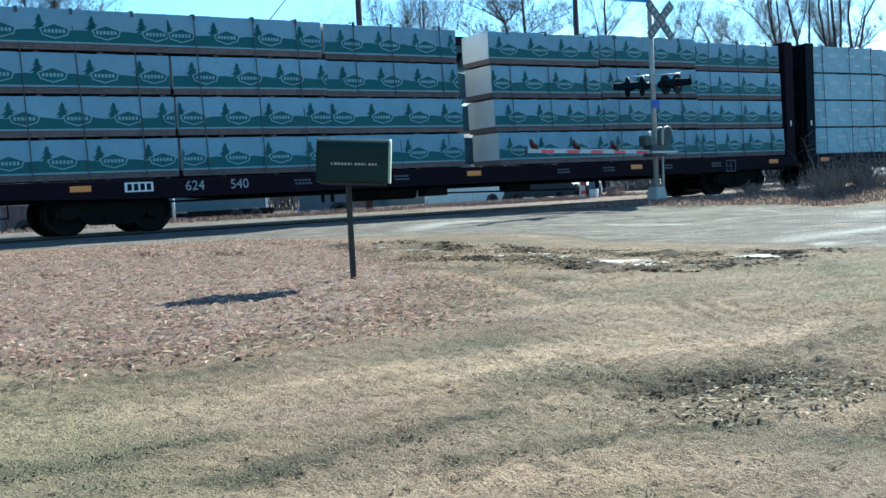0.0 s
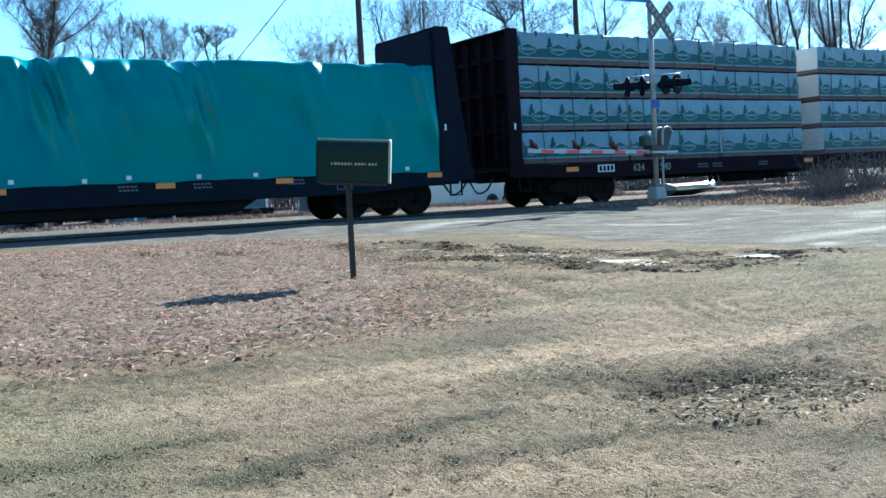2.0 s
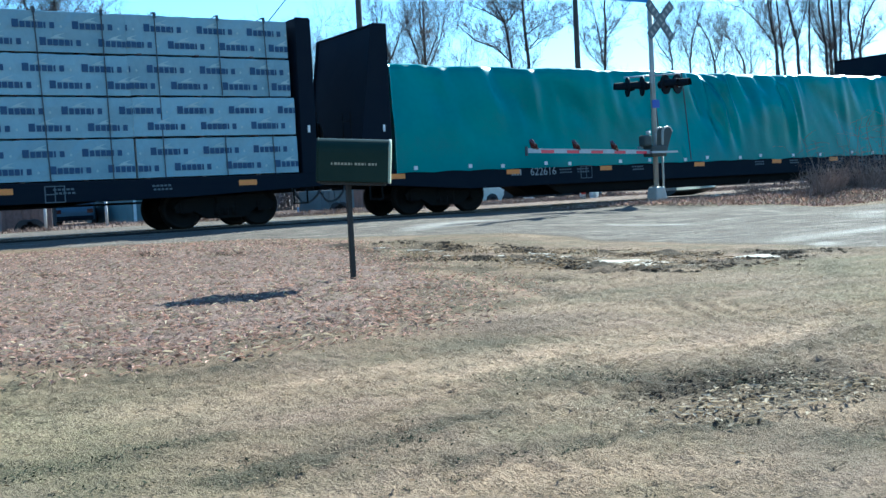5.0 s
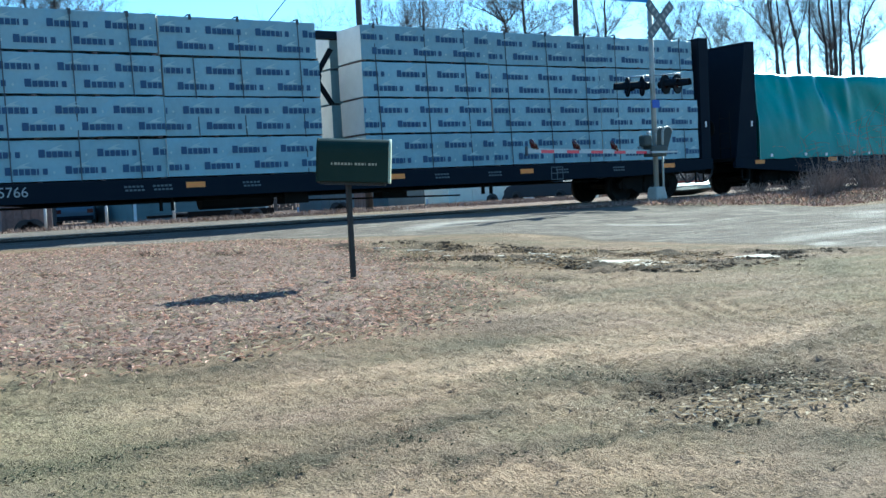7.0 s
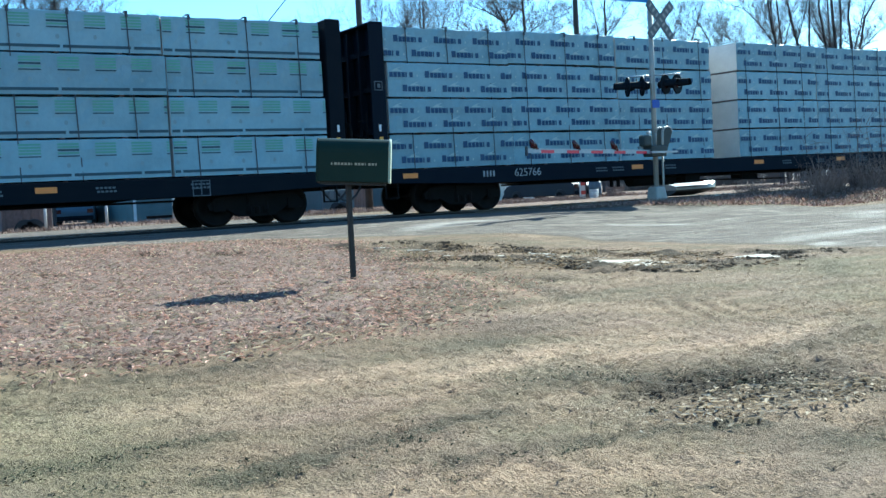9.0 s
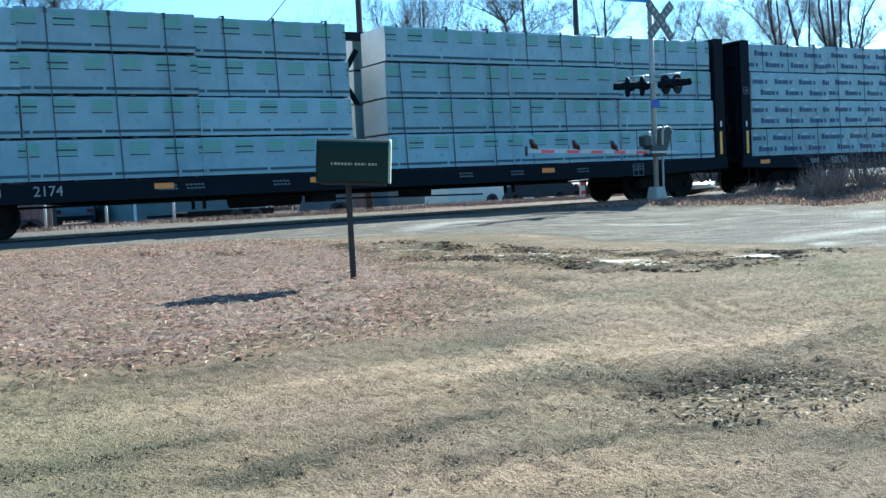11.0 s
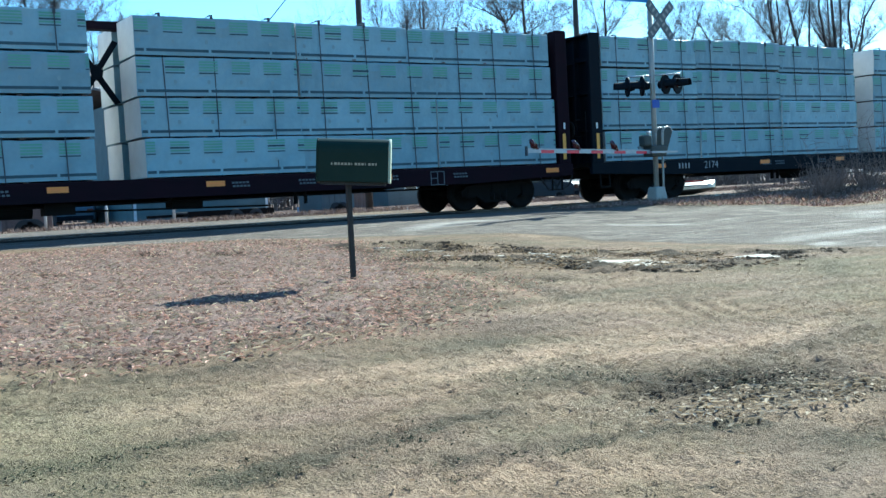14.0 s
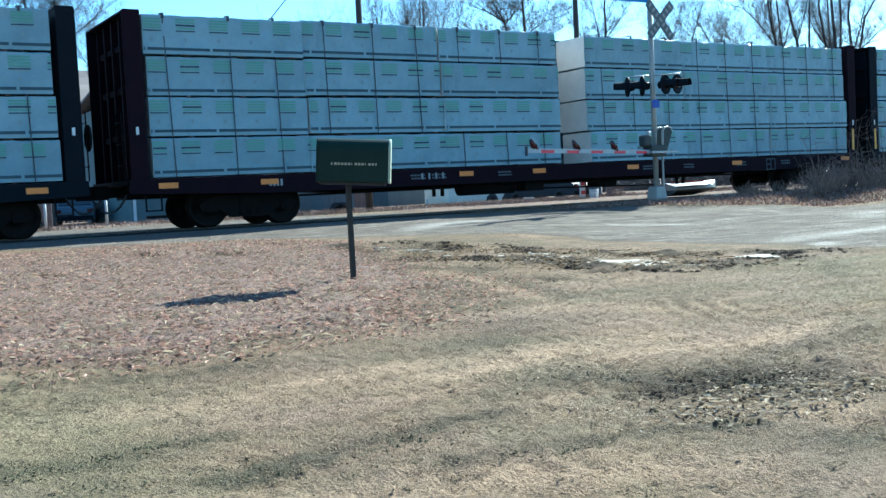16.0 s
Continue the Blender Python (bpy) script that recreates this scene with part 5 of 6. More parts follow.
limbed_tree(44.2, 50, ((1.0, ((0.0, -0.4), (0.0, 6.0), (0.06, 7.8), (0.27, 9.9), (0.29, 12.0), (0.2, 13.8))), (0.6, ((0.0, 7.9), (-0.3, 9.9), (-0.75, 11.6))), (0.35, ((-0.1, 7.8), (-1.3, 8.8), (-2.1, 10.1))), (0.45, ((0.2, 9.5), (1.15, 10.6), (2.2, 11.9)))), 10, 0.14, 0.8)
limbed_tree(77.8, 75, ((1.0, ((0.0, -0.4), (0.0, 9.4), (-0.1, 12.2), (0.25, 14.5), (1.6, 17.3))), (0.6, ((0.0, 12.0), (-1.3, 14.2), (-1.8, 16.5)))), 11, 0.15, 1.7)
limbed_tree(81.4, 75, ((1.0, ((0.0, -0.4), (0.0, 9.4), (-0.25, 12.3), (-0.95, 14.5), (-2.5, 16.2))), (0.7, ((-0.3, 12.0), (0.9, 14.0), (1.3, 15.4)))), 12, 0.14, 1.7)
limbed_tree(75.1, 75, ((1.0, ((0.0, -0.4), (0.0, 9.4), (0.1, 12.1), (-0.2, 13.8), (1.1, 16.0))), (0.7, ((0.1, 12.0), (-1.3, 13.6), (-2.0, 15.0)))), 13, 0.14, 1.6)
limbed_tree(86.0, 75, ((1.0, ((0.0, -0.4), (0.0, 9.4), (-0.6, 12.5), (-2.2, 14.6), (-4.4, 15.3))),), 14, 0.14, 1.4)
# the tall dark trunks close together by the bank
TALL = "tall leafless tree with a dark straight trunk"
limbed_tree(60.6, 50, ((1.0, ((0.0, -0.4), (-0.1, 7.7), (-0.3, 9.9), (-0.85, 11.7), (-1.15, 14.0))), (0.4, ((-0.4, 9.7), (-1.6, 10.9), (-3.3, 12.1), (-5.2, 12.4)))), 15, 0.17, 0.8, TALL)
limbed_tree(61.2, 50.6, ((1.0, ((0.0, -0.4), (-0.1, 7.7), (-0.15, 9.9), (-0.5, 12.1), (-0.6, 14.0))),), 16, 0.14, 0.7, TALL)
limbed_tree(62.2, 49.6, ((1.0, ((0.0, -0.4), (0.0, 7.7), (-0.1, 9.9), (-0.7, 11.7), (-1.4, 13.6))), (0.5, ((-0.1, 9.9), (0.5, 11.6), (0.8, 13.4)))), 17, 0.18, 0.7, TALL)
limbed_tree(63.9, 50, ((1.0, ((0.0, -0.4), (0.0, 7.8), (0.05, 9.9), (0.2, 13.0), (0.25, 15.0))),), 18, 0.13, 0.6, TALL)
limbed_tree(66.0, 50, ((1.0, ((0.0, -0.4), (-0.1, 7.8), (-0.2, 9.9), (-0.7, 11.9), (-1.1, 14.2))), (0.5, ((-0.2, 9.8), (-1.2, 11.0), (-2.0, 12.3)))), 19, 0.16, 0.7, TALL)
limbed_tree(66.9, 50, ((1.0, ((0.0, -0.4), (0.0, 7.8), (0.0, 9.9), (-0.35, 13.2), (-0.4, 15.0))),), 20, 0.22, 0.6, TALL)
limbed_tree(67.9, 50.4, ((1.0, ((0.0, -0.4), (0.0, 7.8), (0.1, 9.9), (0.25, 12.0), (0.2, 14.6))),), 21, 0.15, 0.6, TALL)
limbed_tree(68.9, 50, ((1.0, ((0.0, -0.4), (0.0, 7.9), (-0.1, 9.9), (-0.45, 12.0), (0.0, 14.4))), (0.6, ((0.0, 9.2), (0.9, 11.2), (1.6, 13.2)))), 22, 0.2, 0.7, TALL)
limbed_tree(69.9, 50, ((1.0, ((0.0, -0.4), (0.0, 7.9), (-0.1, 9.8), (0.55, 12.1), (2.3, 14.0))), (0.5, ((0.0, 9.7), (1.4, 10.6), (2.9, 11.6)))), 23, 0.17, 0.7, TALL)
rk = random.Random(71)
for k in range(3):
    x, h = 65.0 + 2.6 * k + rk.uniform(-0.4, 0.4), rk.uniform(14.0, 17.5)
    a = rk.uniform(-0.9, 0.9)
    limbed_tree(x, 51 + rk.uniform(0, 2), ((1.0, ((0.0, -0.4), (0.0, 8.0), (a * 0.3, 10.2), (a * 0.7, 12.6), (a, h))), (0.7, ((a * 0.3, 10.0), (a - 1.0, 11.8), (a - 1.5, 13.6))), (0.6, ((a * 0.3, 9.4), (a + 1.1, 11.2), (a + 1.7, 13.0)))),
                100 + k, rk.uniform(0.09, 0.15), 0.8, TALL)
for x, y, h, seed in ((20.5, 80, 13.4, 31), (22.7, 80, 14.2, 32), (24.4, 80, 14.0, 33), (25.9, 80, 14.0, 34), (27.4, 80, 12.9, 35), (32.0, 82, 11.6, 38), (39.0, 80, 12.6, 39), (41.7, 80, 13.2, 40), (17.5, 80, 13.2, 41)):
    limbed_tree(x, y, ((1.0, ((0.0, -0.4), (0.0, h - 3.4), (0.1, h - 1.4), (0.0, h))), (0.7, ((0.05, h - 3.0), (0.8, h - 1.5), (1.1, h - 0.4))), (0.6, ((0.05, h - 2.7), (-0.7, h - 1.4), (-1.1, h - 0.6)))), seed, 0.1, 0.75, "small leafless tree in the distance")
for x, a in ((29.6, -0.5), (30.2, 0.1)):
    limbed_tree(x, 80, ((1.0, ((0.0, -0.4), (0.0, 11.6), (a * 0.5, 12.8), (a, 13.9))), (0.6, ((a * 0.5, 12.8), (a - 0.8, 13.6), (a - 1.3, 14.0))), (0.6, ((a * 0.6, 13.0), (a + 0.7, 13.6), (a + 1.3, 13.9)))), 50 + int(10 * a), 0.1, 0.45, "small flat-topped leafless tree in the distance")
for x, y, h, seed in ((44.5, 95, 15.5, 61), (50.0, 100, 16.5, 62), (58.0, 100, 17.0, 63), (66.0, 100, 17.5, 64), (92.0, 85, 17.0, 65), (98.0, 85, 18.0, 66)):
    bare_tree("bare_tree", x, y, h, 0.15, seed, (0, 0), 0.5, 1, 0.8, 4)


# ---- poles and wires ----
def utility_pole(x, y, h):
    p = thing("utility_pole", "weathered wooden utility pole", "utility pole", "utility poles", pose(x, y, -0.3))
    part("shaft", cyl((0, 0, 0), (0, 0, h), 0.14, 0.1, 12), M["pole"], p)
    part("crossarm", box(-1.2, 1.2, -0.06, 0.06, h - 0.8, h - 0.65), M["pole"], p)
    for k in (-1.1, -0.4, 0.4, 1.1):
        part("insulator", cyl((k, 0, h - 0.65), (k, 0, h - 0.5), 0.04, 0.05, 8), M["galv"], p)
    return p


utility_pole(18.38, 34.0, 11.5)
utility_pole(28.63, 34.0, 11.5)


def wire(a, b, sag, r, label):
    a, b = Vector(a), Vector(b)
    pts = [a.lerp(b, k / 16) - Vector((0, 0, sag * 4 * (k / 16) * (1 - k / 16))) for k in range(17)]
    v, f = [], []
    tube(v, f, pts, [r] * 17, 5)
    tagged(part("overhead_wire", mesh_of("overhead_wire", v, f, [M["strap"]]), None), label, "wire")


wire((18.38, 34, 10.9), (11.5, 34, 3.2), 0.15, 0.018, "thin dark guy wire slanting from a utility pole")


# ---- hill and far side ----
def build_hill():
    xs, ys = np.linspace(-320, 620, 90), np.linspace(150, 520, 40)
    X, Y = np.meshgrid(xs, ys)
    v = np.clip((Y - 150) / 160, 0, 1)
    s = v * v * (3 - 2 * v)
    ridge = 39.5 - 0.085 * np.clip(X - 40, -200, 600) + 4 * np.sin(X * 0.012 + 1)
    Z = -1 + s * np.clip(ridge, 12, 60) + s * (1.2 * soft_noise(X, Y, 0.09, 3) + 0.8 * soft_noise(X, Y, 0.3, 4))
    ny, nx = X.shape
    i = (np.arange(ny - 1)[:, None] * nx + np.arange(nx - 1)[None, :]).ravel()
    me = mesh_of("hill", np.stack([X.ravel(), Y.ravel(), Z.ravel()], 1).tolist(), np.stack([i, i + 1, i + 1 + nx, i + nx], 1).tolist(), [M["hill"]])
    tagged(new("hill", me), "brown leafless wooded hillside in the distance", "hill", kind="structure")


build_hill()


def siding_block(name, label, x0, x1, y0, y1, h, wall, pitch=0.9):
    """A small building: boarded walls in courses, gabled roof, window."""
    b = thing(name, label, "building", at=pose(x0, y0, -0.3))
    w, d = x1 - x0, y1 - y0
    bm = box(0, w, 0, d, 0, h)
    part("wall", bm, M[wall], b)
    me = None
    for k in range(int(h / 0.22)):
        ob = part("board", me or box(-0.01, w + 0.01, -0.025, 0, 0, 0.2), M[wall], b, at=pose(0, 0, 0.05 + k * 0.22))
        me = ob.data
    part("roof", prism([(-0.3, h - 0.05), (d / 2, h + pitch), (d + 0.3, h - 0.05), (d + 0.3, h + 0.05), (d / 2, h + pitch + 0.1), (-0.3, h + 0.05)], "x", -0.3, w + 0.3), M["roof"], b)
    win = part("window", box(w * 0.4, w * 0.4 + 0.8, -0.05, -0.03, 1.0, 1.9), M["white"], b)
    part("pane", box(w * 0.4 + 0.06, w * 0.4 + 0.74, -0.06, -0.05, 1.06, 1.84), M["glass"], win)
    return b


def porch_house():
    """Two storeys: white clapboard below, a dark glazed porch with white posts above."""
    h = thing("house", "two-storey house with weathered grey lower siding and dark upper porch", "house", at=pose(12.8, 45.0, -0.3))
    part("wall", box(0, 6.2, 0.0, 8.0, 0, 5.5), M["siding_grey"], h)
    me = None
    for k in range(15):
        ob = part("board", me or box(-0.01, 6.21, -0.03, 0, 0, 0.19), M["siding_grey"], h, at=pose(0, 0, 0.1 + 0.21 * k))
        me = ob.data
    up = part("upper_wall", box(-0.02, 6.22, -0.06, 0.0, 3.3, 5.5), M["siding_green"], h, "dark green upper wall")
    for k in range(6):
        x = 0.25 + k * 1.0
        win = part("window", box(x, x + 0.72, -0.1, -0.06, 3.75, 5.15), M["white"], h, "white framed window")
        part("pane", box(x + 0.07, x + 0.65, -0.112, -0.1, 3.82, 4.42), M["glass"], win)
        part("pane", box(x + 0.07, x + 0.65, -0.112, -0.1, 4.48, 5.08), M["glass"], win)
    for x in (0.9, 3.1, 5.0):
        win = part("window", box(x, x + 0.7, -0.06, -0.03, 1.2, 2.5), M["white"], h, "white framed window")
        part("pane", box(x + 0.07, x + 0.63, -0.072, -0.06, 1.27, 1.82), M["glass"], win)
        part("pane", box(x + 0.07, x + 0.63, -0.072, -0.06, 1.88, 2.43), M["glass"], win)
    for x in (0.02, 6.08):
        part("corner_board", box(x, x + 0.12, -0.09, -0.06, 0, 5.5), M["white"], h)
    part("roof", prism([(-0.4, 5.5), (4.0, 6.3), (8.4, 5.5), (8.4, 5.62), (4.0, 6.42), (-0.4, 5.62)], "x", -0.3, 6.5), M["roof"], h)


porch_house()
siding_block("house", "blue-grey sided house across the tracks", 33.0, 36.4, 54, 60, 2.6, "siding_blue")
siding_block("house", "pale house across the tracks", 28.2, 30.9, 50, 57, 2.6, "siding_blue")


def box_trailer(x, y, L, h, body, label):
    t = thing("trailer", label, "trailer", at=pose(x, y, -0.4))
    bd = part("body", box(0, L, 0, 2.3, 0.3, h), M[body], t, bevel=0.03)
    me = None
    for k in range(6):
        ob = part("panel_rib", me or box(-0.03, 0.03, -0.03, 0, 0.35, h - 0.05), M[body], bd, at=pose(L * (k + 0.5) / 6, 0, 0))
        me = ob.data
    part("frame", box(-0.8, L, 0.3, 2.0, 0.18, 0.3), M["under"], t)
    for k in (0.45, 0.62):
        w = part("wheel", lathe([(0.1, -0.1), (0.33, -0.1), (0.36, -0.06), (0.36, 0.06), (0.33, 0.1), (0.1, 0.1)], 20), M["rubber"], t, at=pose(L * k, 0.02, 0.36))
        part("rim", cyl((0, -0.11, 0), (0, -0.06, 0), 0.19, n=14), M["wheel"], w)
    part("jack", cyl((-0.6, 1.1, 0), (-0.6, 1.1, 0.6), 0.05, n=8), M["galv"], t)


box_trailer(28.3, 44, 5.9, 1.75, "siding_tan", "long cream panelled trailer parked beyond the tracks")
box_trailer(19.35, 40, 1.55, 1.25, "siding_blue", "small grey box trailer parked beyond the tracks")
# made-up trailer, filling the spot of a bare dirt pile
box_trailer(6.1, 36.5, 1.6, 1.2, "lumber", "small brown box trailer added in place of a dirt pile")


def parked_car(x, y, az, paint, label):
    c = thing("parked_car", label, "car", "parked cars", pose(x, y, -0.27, 0, 0, az))
    prof = [(-2.15, 0.35), (-2.2, 0.75), (-2.0, 0.95), (-1.55, 1.0), (-1.0, 1.42), (0.45, 1.45), (1.0, 1.02), (1.95, 0.9), (2.2, 0.7), (2.2, 0.35)]
    part("body", prism(prof, "y", -0.85, 0.85), M[paint], c, bevel=0.06)
    part("rear_window", prism([(-1.5, 1.03), (-1.04, 1.39), (-1.06, 1.41), (-1.53, 1.05)], "y", -0.68, 0.68), M["glass"], c)
    for s in (-1, 1):
        part("side_window", prism([(-0.95, 1.02), (-0.75, 1.36), (0.4, 1.38), (0.85, 1.02)], "y", s * 0.851, s * 0.86), M["glass"], c)
        part("tail_light", box(-2.21, -2.15, min(s * 0.55, s * 0.8), max(s * 0.55, s * 0.8), 0.68, 0.85), M["lens"], c)
        for xx in (-1.35, 1.35):
            w = part("wheel", lathe([(0.12, -0.1), (0.3, -0.1), (0.33, -0.06), (0.33, 0.06), (0.3, 0.1), (0.12, 0.1)], 20), M["rubber"], c, at=pose(xx, s * 0.8, 0.33))
            part("rim", cyl((0, s * 0.11, 0), (0, s * 0.06, 0), 0.2, n=14), M["wheel"], w)
    part("bumper", box(-2.25, -2.15, -0.8, 0.8, 0.38, 0.56), M["black"], c, bevel=0.03)


parked_car(11.6, 50.0, 75, "car_blue", "blue-grey sedan parked beyond the tracks")
parked_car(30.4, 38.5, 100, "car_dark", "dark car parked beyond the tracks")


parked_car(14.8, 48.0, 80, "car_dark", "dark estate car parked beyond the tracks")


def white_post(x, y, h):
    p = thing("white_post", "short weathered white post beyond the tracks", "post", "posts along the yards", pose(x, y, -0.1))
    part("shaft", cyl((0, 0, 0), (0, 0, h), 0.05, 0.045, 10), M["siding_white"], p)
    part("cap", lathe([(0.0, h + 0.05), (0.03, h + 0.04), (0.06, h), (0.06, h - 0.03)], 10), M["siding_white"], p)


for x, h in ((7.37, 1.1), (9.35, 1.05), (11.68, 1.15)):
    white_post(x, 36, h)


def build_fence():
    f = thing("board_fence", "brown vertical board fence beyond the tracks", "fence", at=pose(22.2, 46.5, -0.3))
    me = None
    for k in range(22):
        ob = part("board", me or box(0, 0.13, 0, 0.03, 0.02, 1.7), M["fence"], f, at=pose(k * 0.145, 0.01 * (k % 2), 0.02 * ((k * 7) % 5)))
        me = ob.data
    for z in (0.4, 1.3):
        part("rail", box(0, 3.2, 0.04, 0.09, z, z + 0.09), M["fence"], f)
    for x in (0, 1.6, 3.1):
        part("post", box(x, x + 0.1, 0.09, 0.19, -0.2, 1.8), M["fence"], f)


build_fence()


def build_boat():
    b = thing("covered_boat", "dark low boat under a white cover with red ridge", "boat", at=pose(26.7, 27.2, -0.14))
    vs, fs = [], []
    for i in range(9):
        u = i / 8
        w, keel = 0.75 * (1 - u ** 3) + 0.03, 0.12 + 0.28 * u ** 3
        x = 2.5 * u
        w, keel = w * 0.7, keel * 0.7
        for y, z in ((-w, 0.43 + 0.04 * u), (-w * 0.9, 0.24 + 0.14 * u ** 2), (0, keel), (w * 0.9, 0.24 + 0.14 * u ** 2), (w, 0.43 + 0.04 * u)):
            vs.append((x, y, z))
    for i in range(8):
        for k in range(4):
            a = i * 5 + k
            fs.append((a, a + 1, a + 6, a + 5))
    fs.append((0, 1, 2, 3, 4))
    part("hull", mesh_of("hull", vs, fs, [M["car_dark"]]), None, b)
    cv, cf = [], []
    for i in range(9):
        u = i / 8
        w = 0.55 * (1 - u ** 3) + 0.03
        for y, z in ((-w, 0.3), (-w * 0.9, 0.44), (0, 0.56), (w * 0.9, 0.44), (w, 0.3)):
            cv.append((2.53 * u - 0.02, y, z + 0.04 * u))
    for i in range(8):
        for k in range(4):
            a = i * 5 + k
            cf.append((a, a + 1, a + 6, a + 5))
    cf.append((0, 1, 2, 3, 4))
    part("cover", mesh_of("cover", cv, cf, [M["hull_white"]]), None, b, "white cover")
    part("ridge", box(0.3, 1.9, -0.05, 0.05, 0.54, 0.62), M["hull_red"], b, "faded red ridge")
    for x in (0.5, 2.0):
        part("block", box(x, x + 0.25, -0.3, 0.3, 0.0, 0.1), M["pole"], b)


build_boat()


def marker_post(x, y, h):
    p = thing("marker_post", "red and white banded marker post", "post", at=pose(x, y, -0.1))
    part("shaft", box(-0.11, 0.11, -0.05, 0.05, 0, h), M["siding_white"], p)
    for k in range(3):
        part("band", box(-0.115, 0.115, -0.056, -0.05, 0.25 + k * 0.35, 0.4 + k * 0.35), M["hull_red"], p)


marker_post(26.9, 32.0, 1.1)


def flatbed(x, y, ln):
    """A low empty flatbed: plank deck on a dark frame, wheels at the rear, drawbar in front."""
    f = thing("flatbed_trailer", "low dark flatbed trailer parked beyond the tracks", "trailer", at=pose(x, y, -0.3))
    for k in range(6):
        part("deck_plank", box(0, ln, k * 0.3, k * 0.3 + 0.28, 0.5, 0.56), M["pole"], f)
    part("frame", box(0.1, ln - 0.1, 0.1, 1.7, 0.38, 0.5), M["under"], f)
    part("side_rail", box(0, ln, -0.06, 0.0, 0.34, 0.58), M["under"], f)
    part("drawbar", box(-1.2, 0.1, 0.8, 0.95, 0.4, 0.5), M["under"], f)
    for k in (0.55, 0.78):
        w = part("wheel", lathe([(0.1, -0.1), (0.27, -0.1), (0.3, -0.06), (0.3, 0.06), (0.27, 0.1), (0.1, 0.1)], 18), M["rubber"], f, at=pose(ln * k, 0.02, 0.3))
        part("rim", cyl((0, -0.11, 0), (0, -0.06, 0), 0.15, n=12), M["wheel"], w)


flatbed(12.3, 36.4, 3.3)


def drum(x, y, r, h, paint, label):
    d = thing("drum", label, "drum", "drums and crates in the yard", pose(x, y, -0.12))
    part("shell", lathe([(r * 0.94, 0.0), (r, 0.02), (r, h * 0.32), (r * 1.03, h * 0.34), (r, h * 0.36), (r, h * 0.66), (r * 1.03, h * 0.68), (r, h * 0.7), (r, h - 0.02), (r * 0.94, h)], 18), M[paint], d, at=pose(0, 0, 0, 90))
    part("lid", cyl((0, 0, h), (0, 0, h + 0.015), r * 0.9, n=18), M[paint], d)


def crate(x, y, w, h, az, label):
    c = thing("crate", label, "crate", "drums and crates in the yard", pose(x, y, -0.12, 0, 0, az))
    for k in range(4):
        z = h * k / 4
        for a in (-w / 2, w / 2):
            part("slat", box(-w / 2, w / 2, a - 0.012, a + 0.012, z + 0.01, z + h / 4 - 0.015), M["fence"], c)
            part("slat", box(a - 0.012, a + 0.012, -w / 2 + 0.014, w / 2 - 0.014, z + 0.01, z + h / 4 - 0.015), M["fence"], c)
    part("lid", box(-w / 2, w / 2, -w / 2, w / 2, h, h + 0.02), M["fence"], c)


drum(29.2, 34.0, 0.2, 0.42, "siding_white", "white plastic drum in the yard")
drum(28.5, 33.2, 0.16, 0.3, "siding_white", "small white bucket in the yard")
drum(29.8, 34.6, 0.27, 0.75, "car_blue", "blue-grey steel drum in the yard")
crate(30.5, 34.2, 0.5, 0.35, 20, "brown slatted crate in the yard")
crate(31.3, 35.0, 0.6, 0.5, -12, "larger brown slatted crate in the yard")


# ---- brush and small growth ----
def shrub(x, y, h, w, count, seed):
    rs = random.Random(seed)
    v, f = [], []
    for k in range(count):
        a, r0 = rs.uniform(0, 6.28), rs.uniform(0, 0.3) * w
        p = Vector((r0 * math.cos(a), r0 * math.sin(a) * 0.6, 0))
        d = Vector((math.cos(a) * rs.uniform(0.1, 0.8), math.sin(a) * rs.uniform(0.1, 0.6), 1)).normalized()
        ln = h * rs.uniform(0.5, 1.05)
        pts = [p.copy()]
        for q in range(4):
            d = (d + Vector((rs.uniform(-0.25, 0.25), rs.uniform(-0.25, 0.25), rs.uniform(-0.22, 0.12)))).normalized()
            p = p + d * ln / 4
            pts.append(p.copy())
        r = rs.uniform(0.004, 0.011)
        tube(v, f, pts, [r, r * 0.85, r * 0.7, r * 0.5, r * 0.3], 3)
        for q in range(3):
            i = rs.randrange(1, 5)
            e = pts[i] + Vector((rs.uniform(-1, 1), rs.uniform(-1, 1), rs.uniform(-0.1, 0.8))).normalized() * ln * rs.uniform(0.15, 0.35)
            tube(v, f, [pts[i], pts[i].lerp(e, 0.5) + Vector((0, 0, 0.02)), e], [r * 0.6, r * 0.5, r * 0.3], 3)
    ob = thing("shrub", "tangled leafless shrub of dry brown stems", "shrub", "shrubs on the bank", pose(x, y, float(ground_height(x, y)) - 0.03))
    part("growth", mesh_of("growth", v, f, [M["brush"]]), None, ob)["kind"] = "stuff"


rb = random.Random(17)
for k in range(16):
    sx = 22.6 + k * 0.55 + rb.uniform(-0.2, 0.2)
    shrub(sx, 19.4 + rb.uniform(-0.5, 0.7), min(0.4 + 0.1 * k, 1.35) * rb.uniform(0.6, 0.95), 1.5, 80, 60 + k)


shrub(28.7, 19.7, 3.1, 1.3, 16, 91)
shrub(27.9, 19.9, 2.4, 1.0, 12, 92)
shrub(26.4, 20.3, 1.7, 1.2, 22, 93)
shrub(29.8, 19.6, 2.6, 1.4, 30, 94)


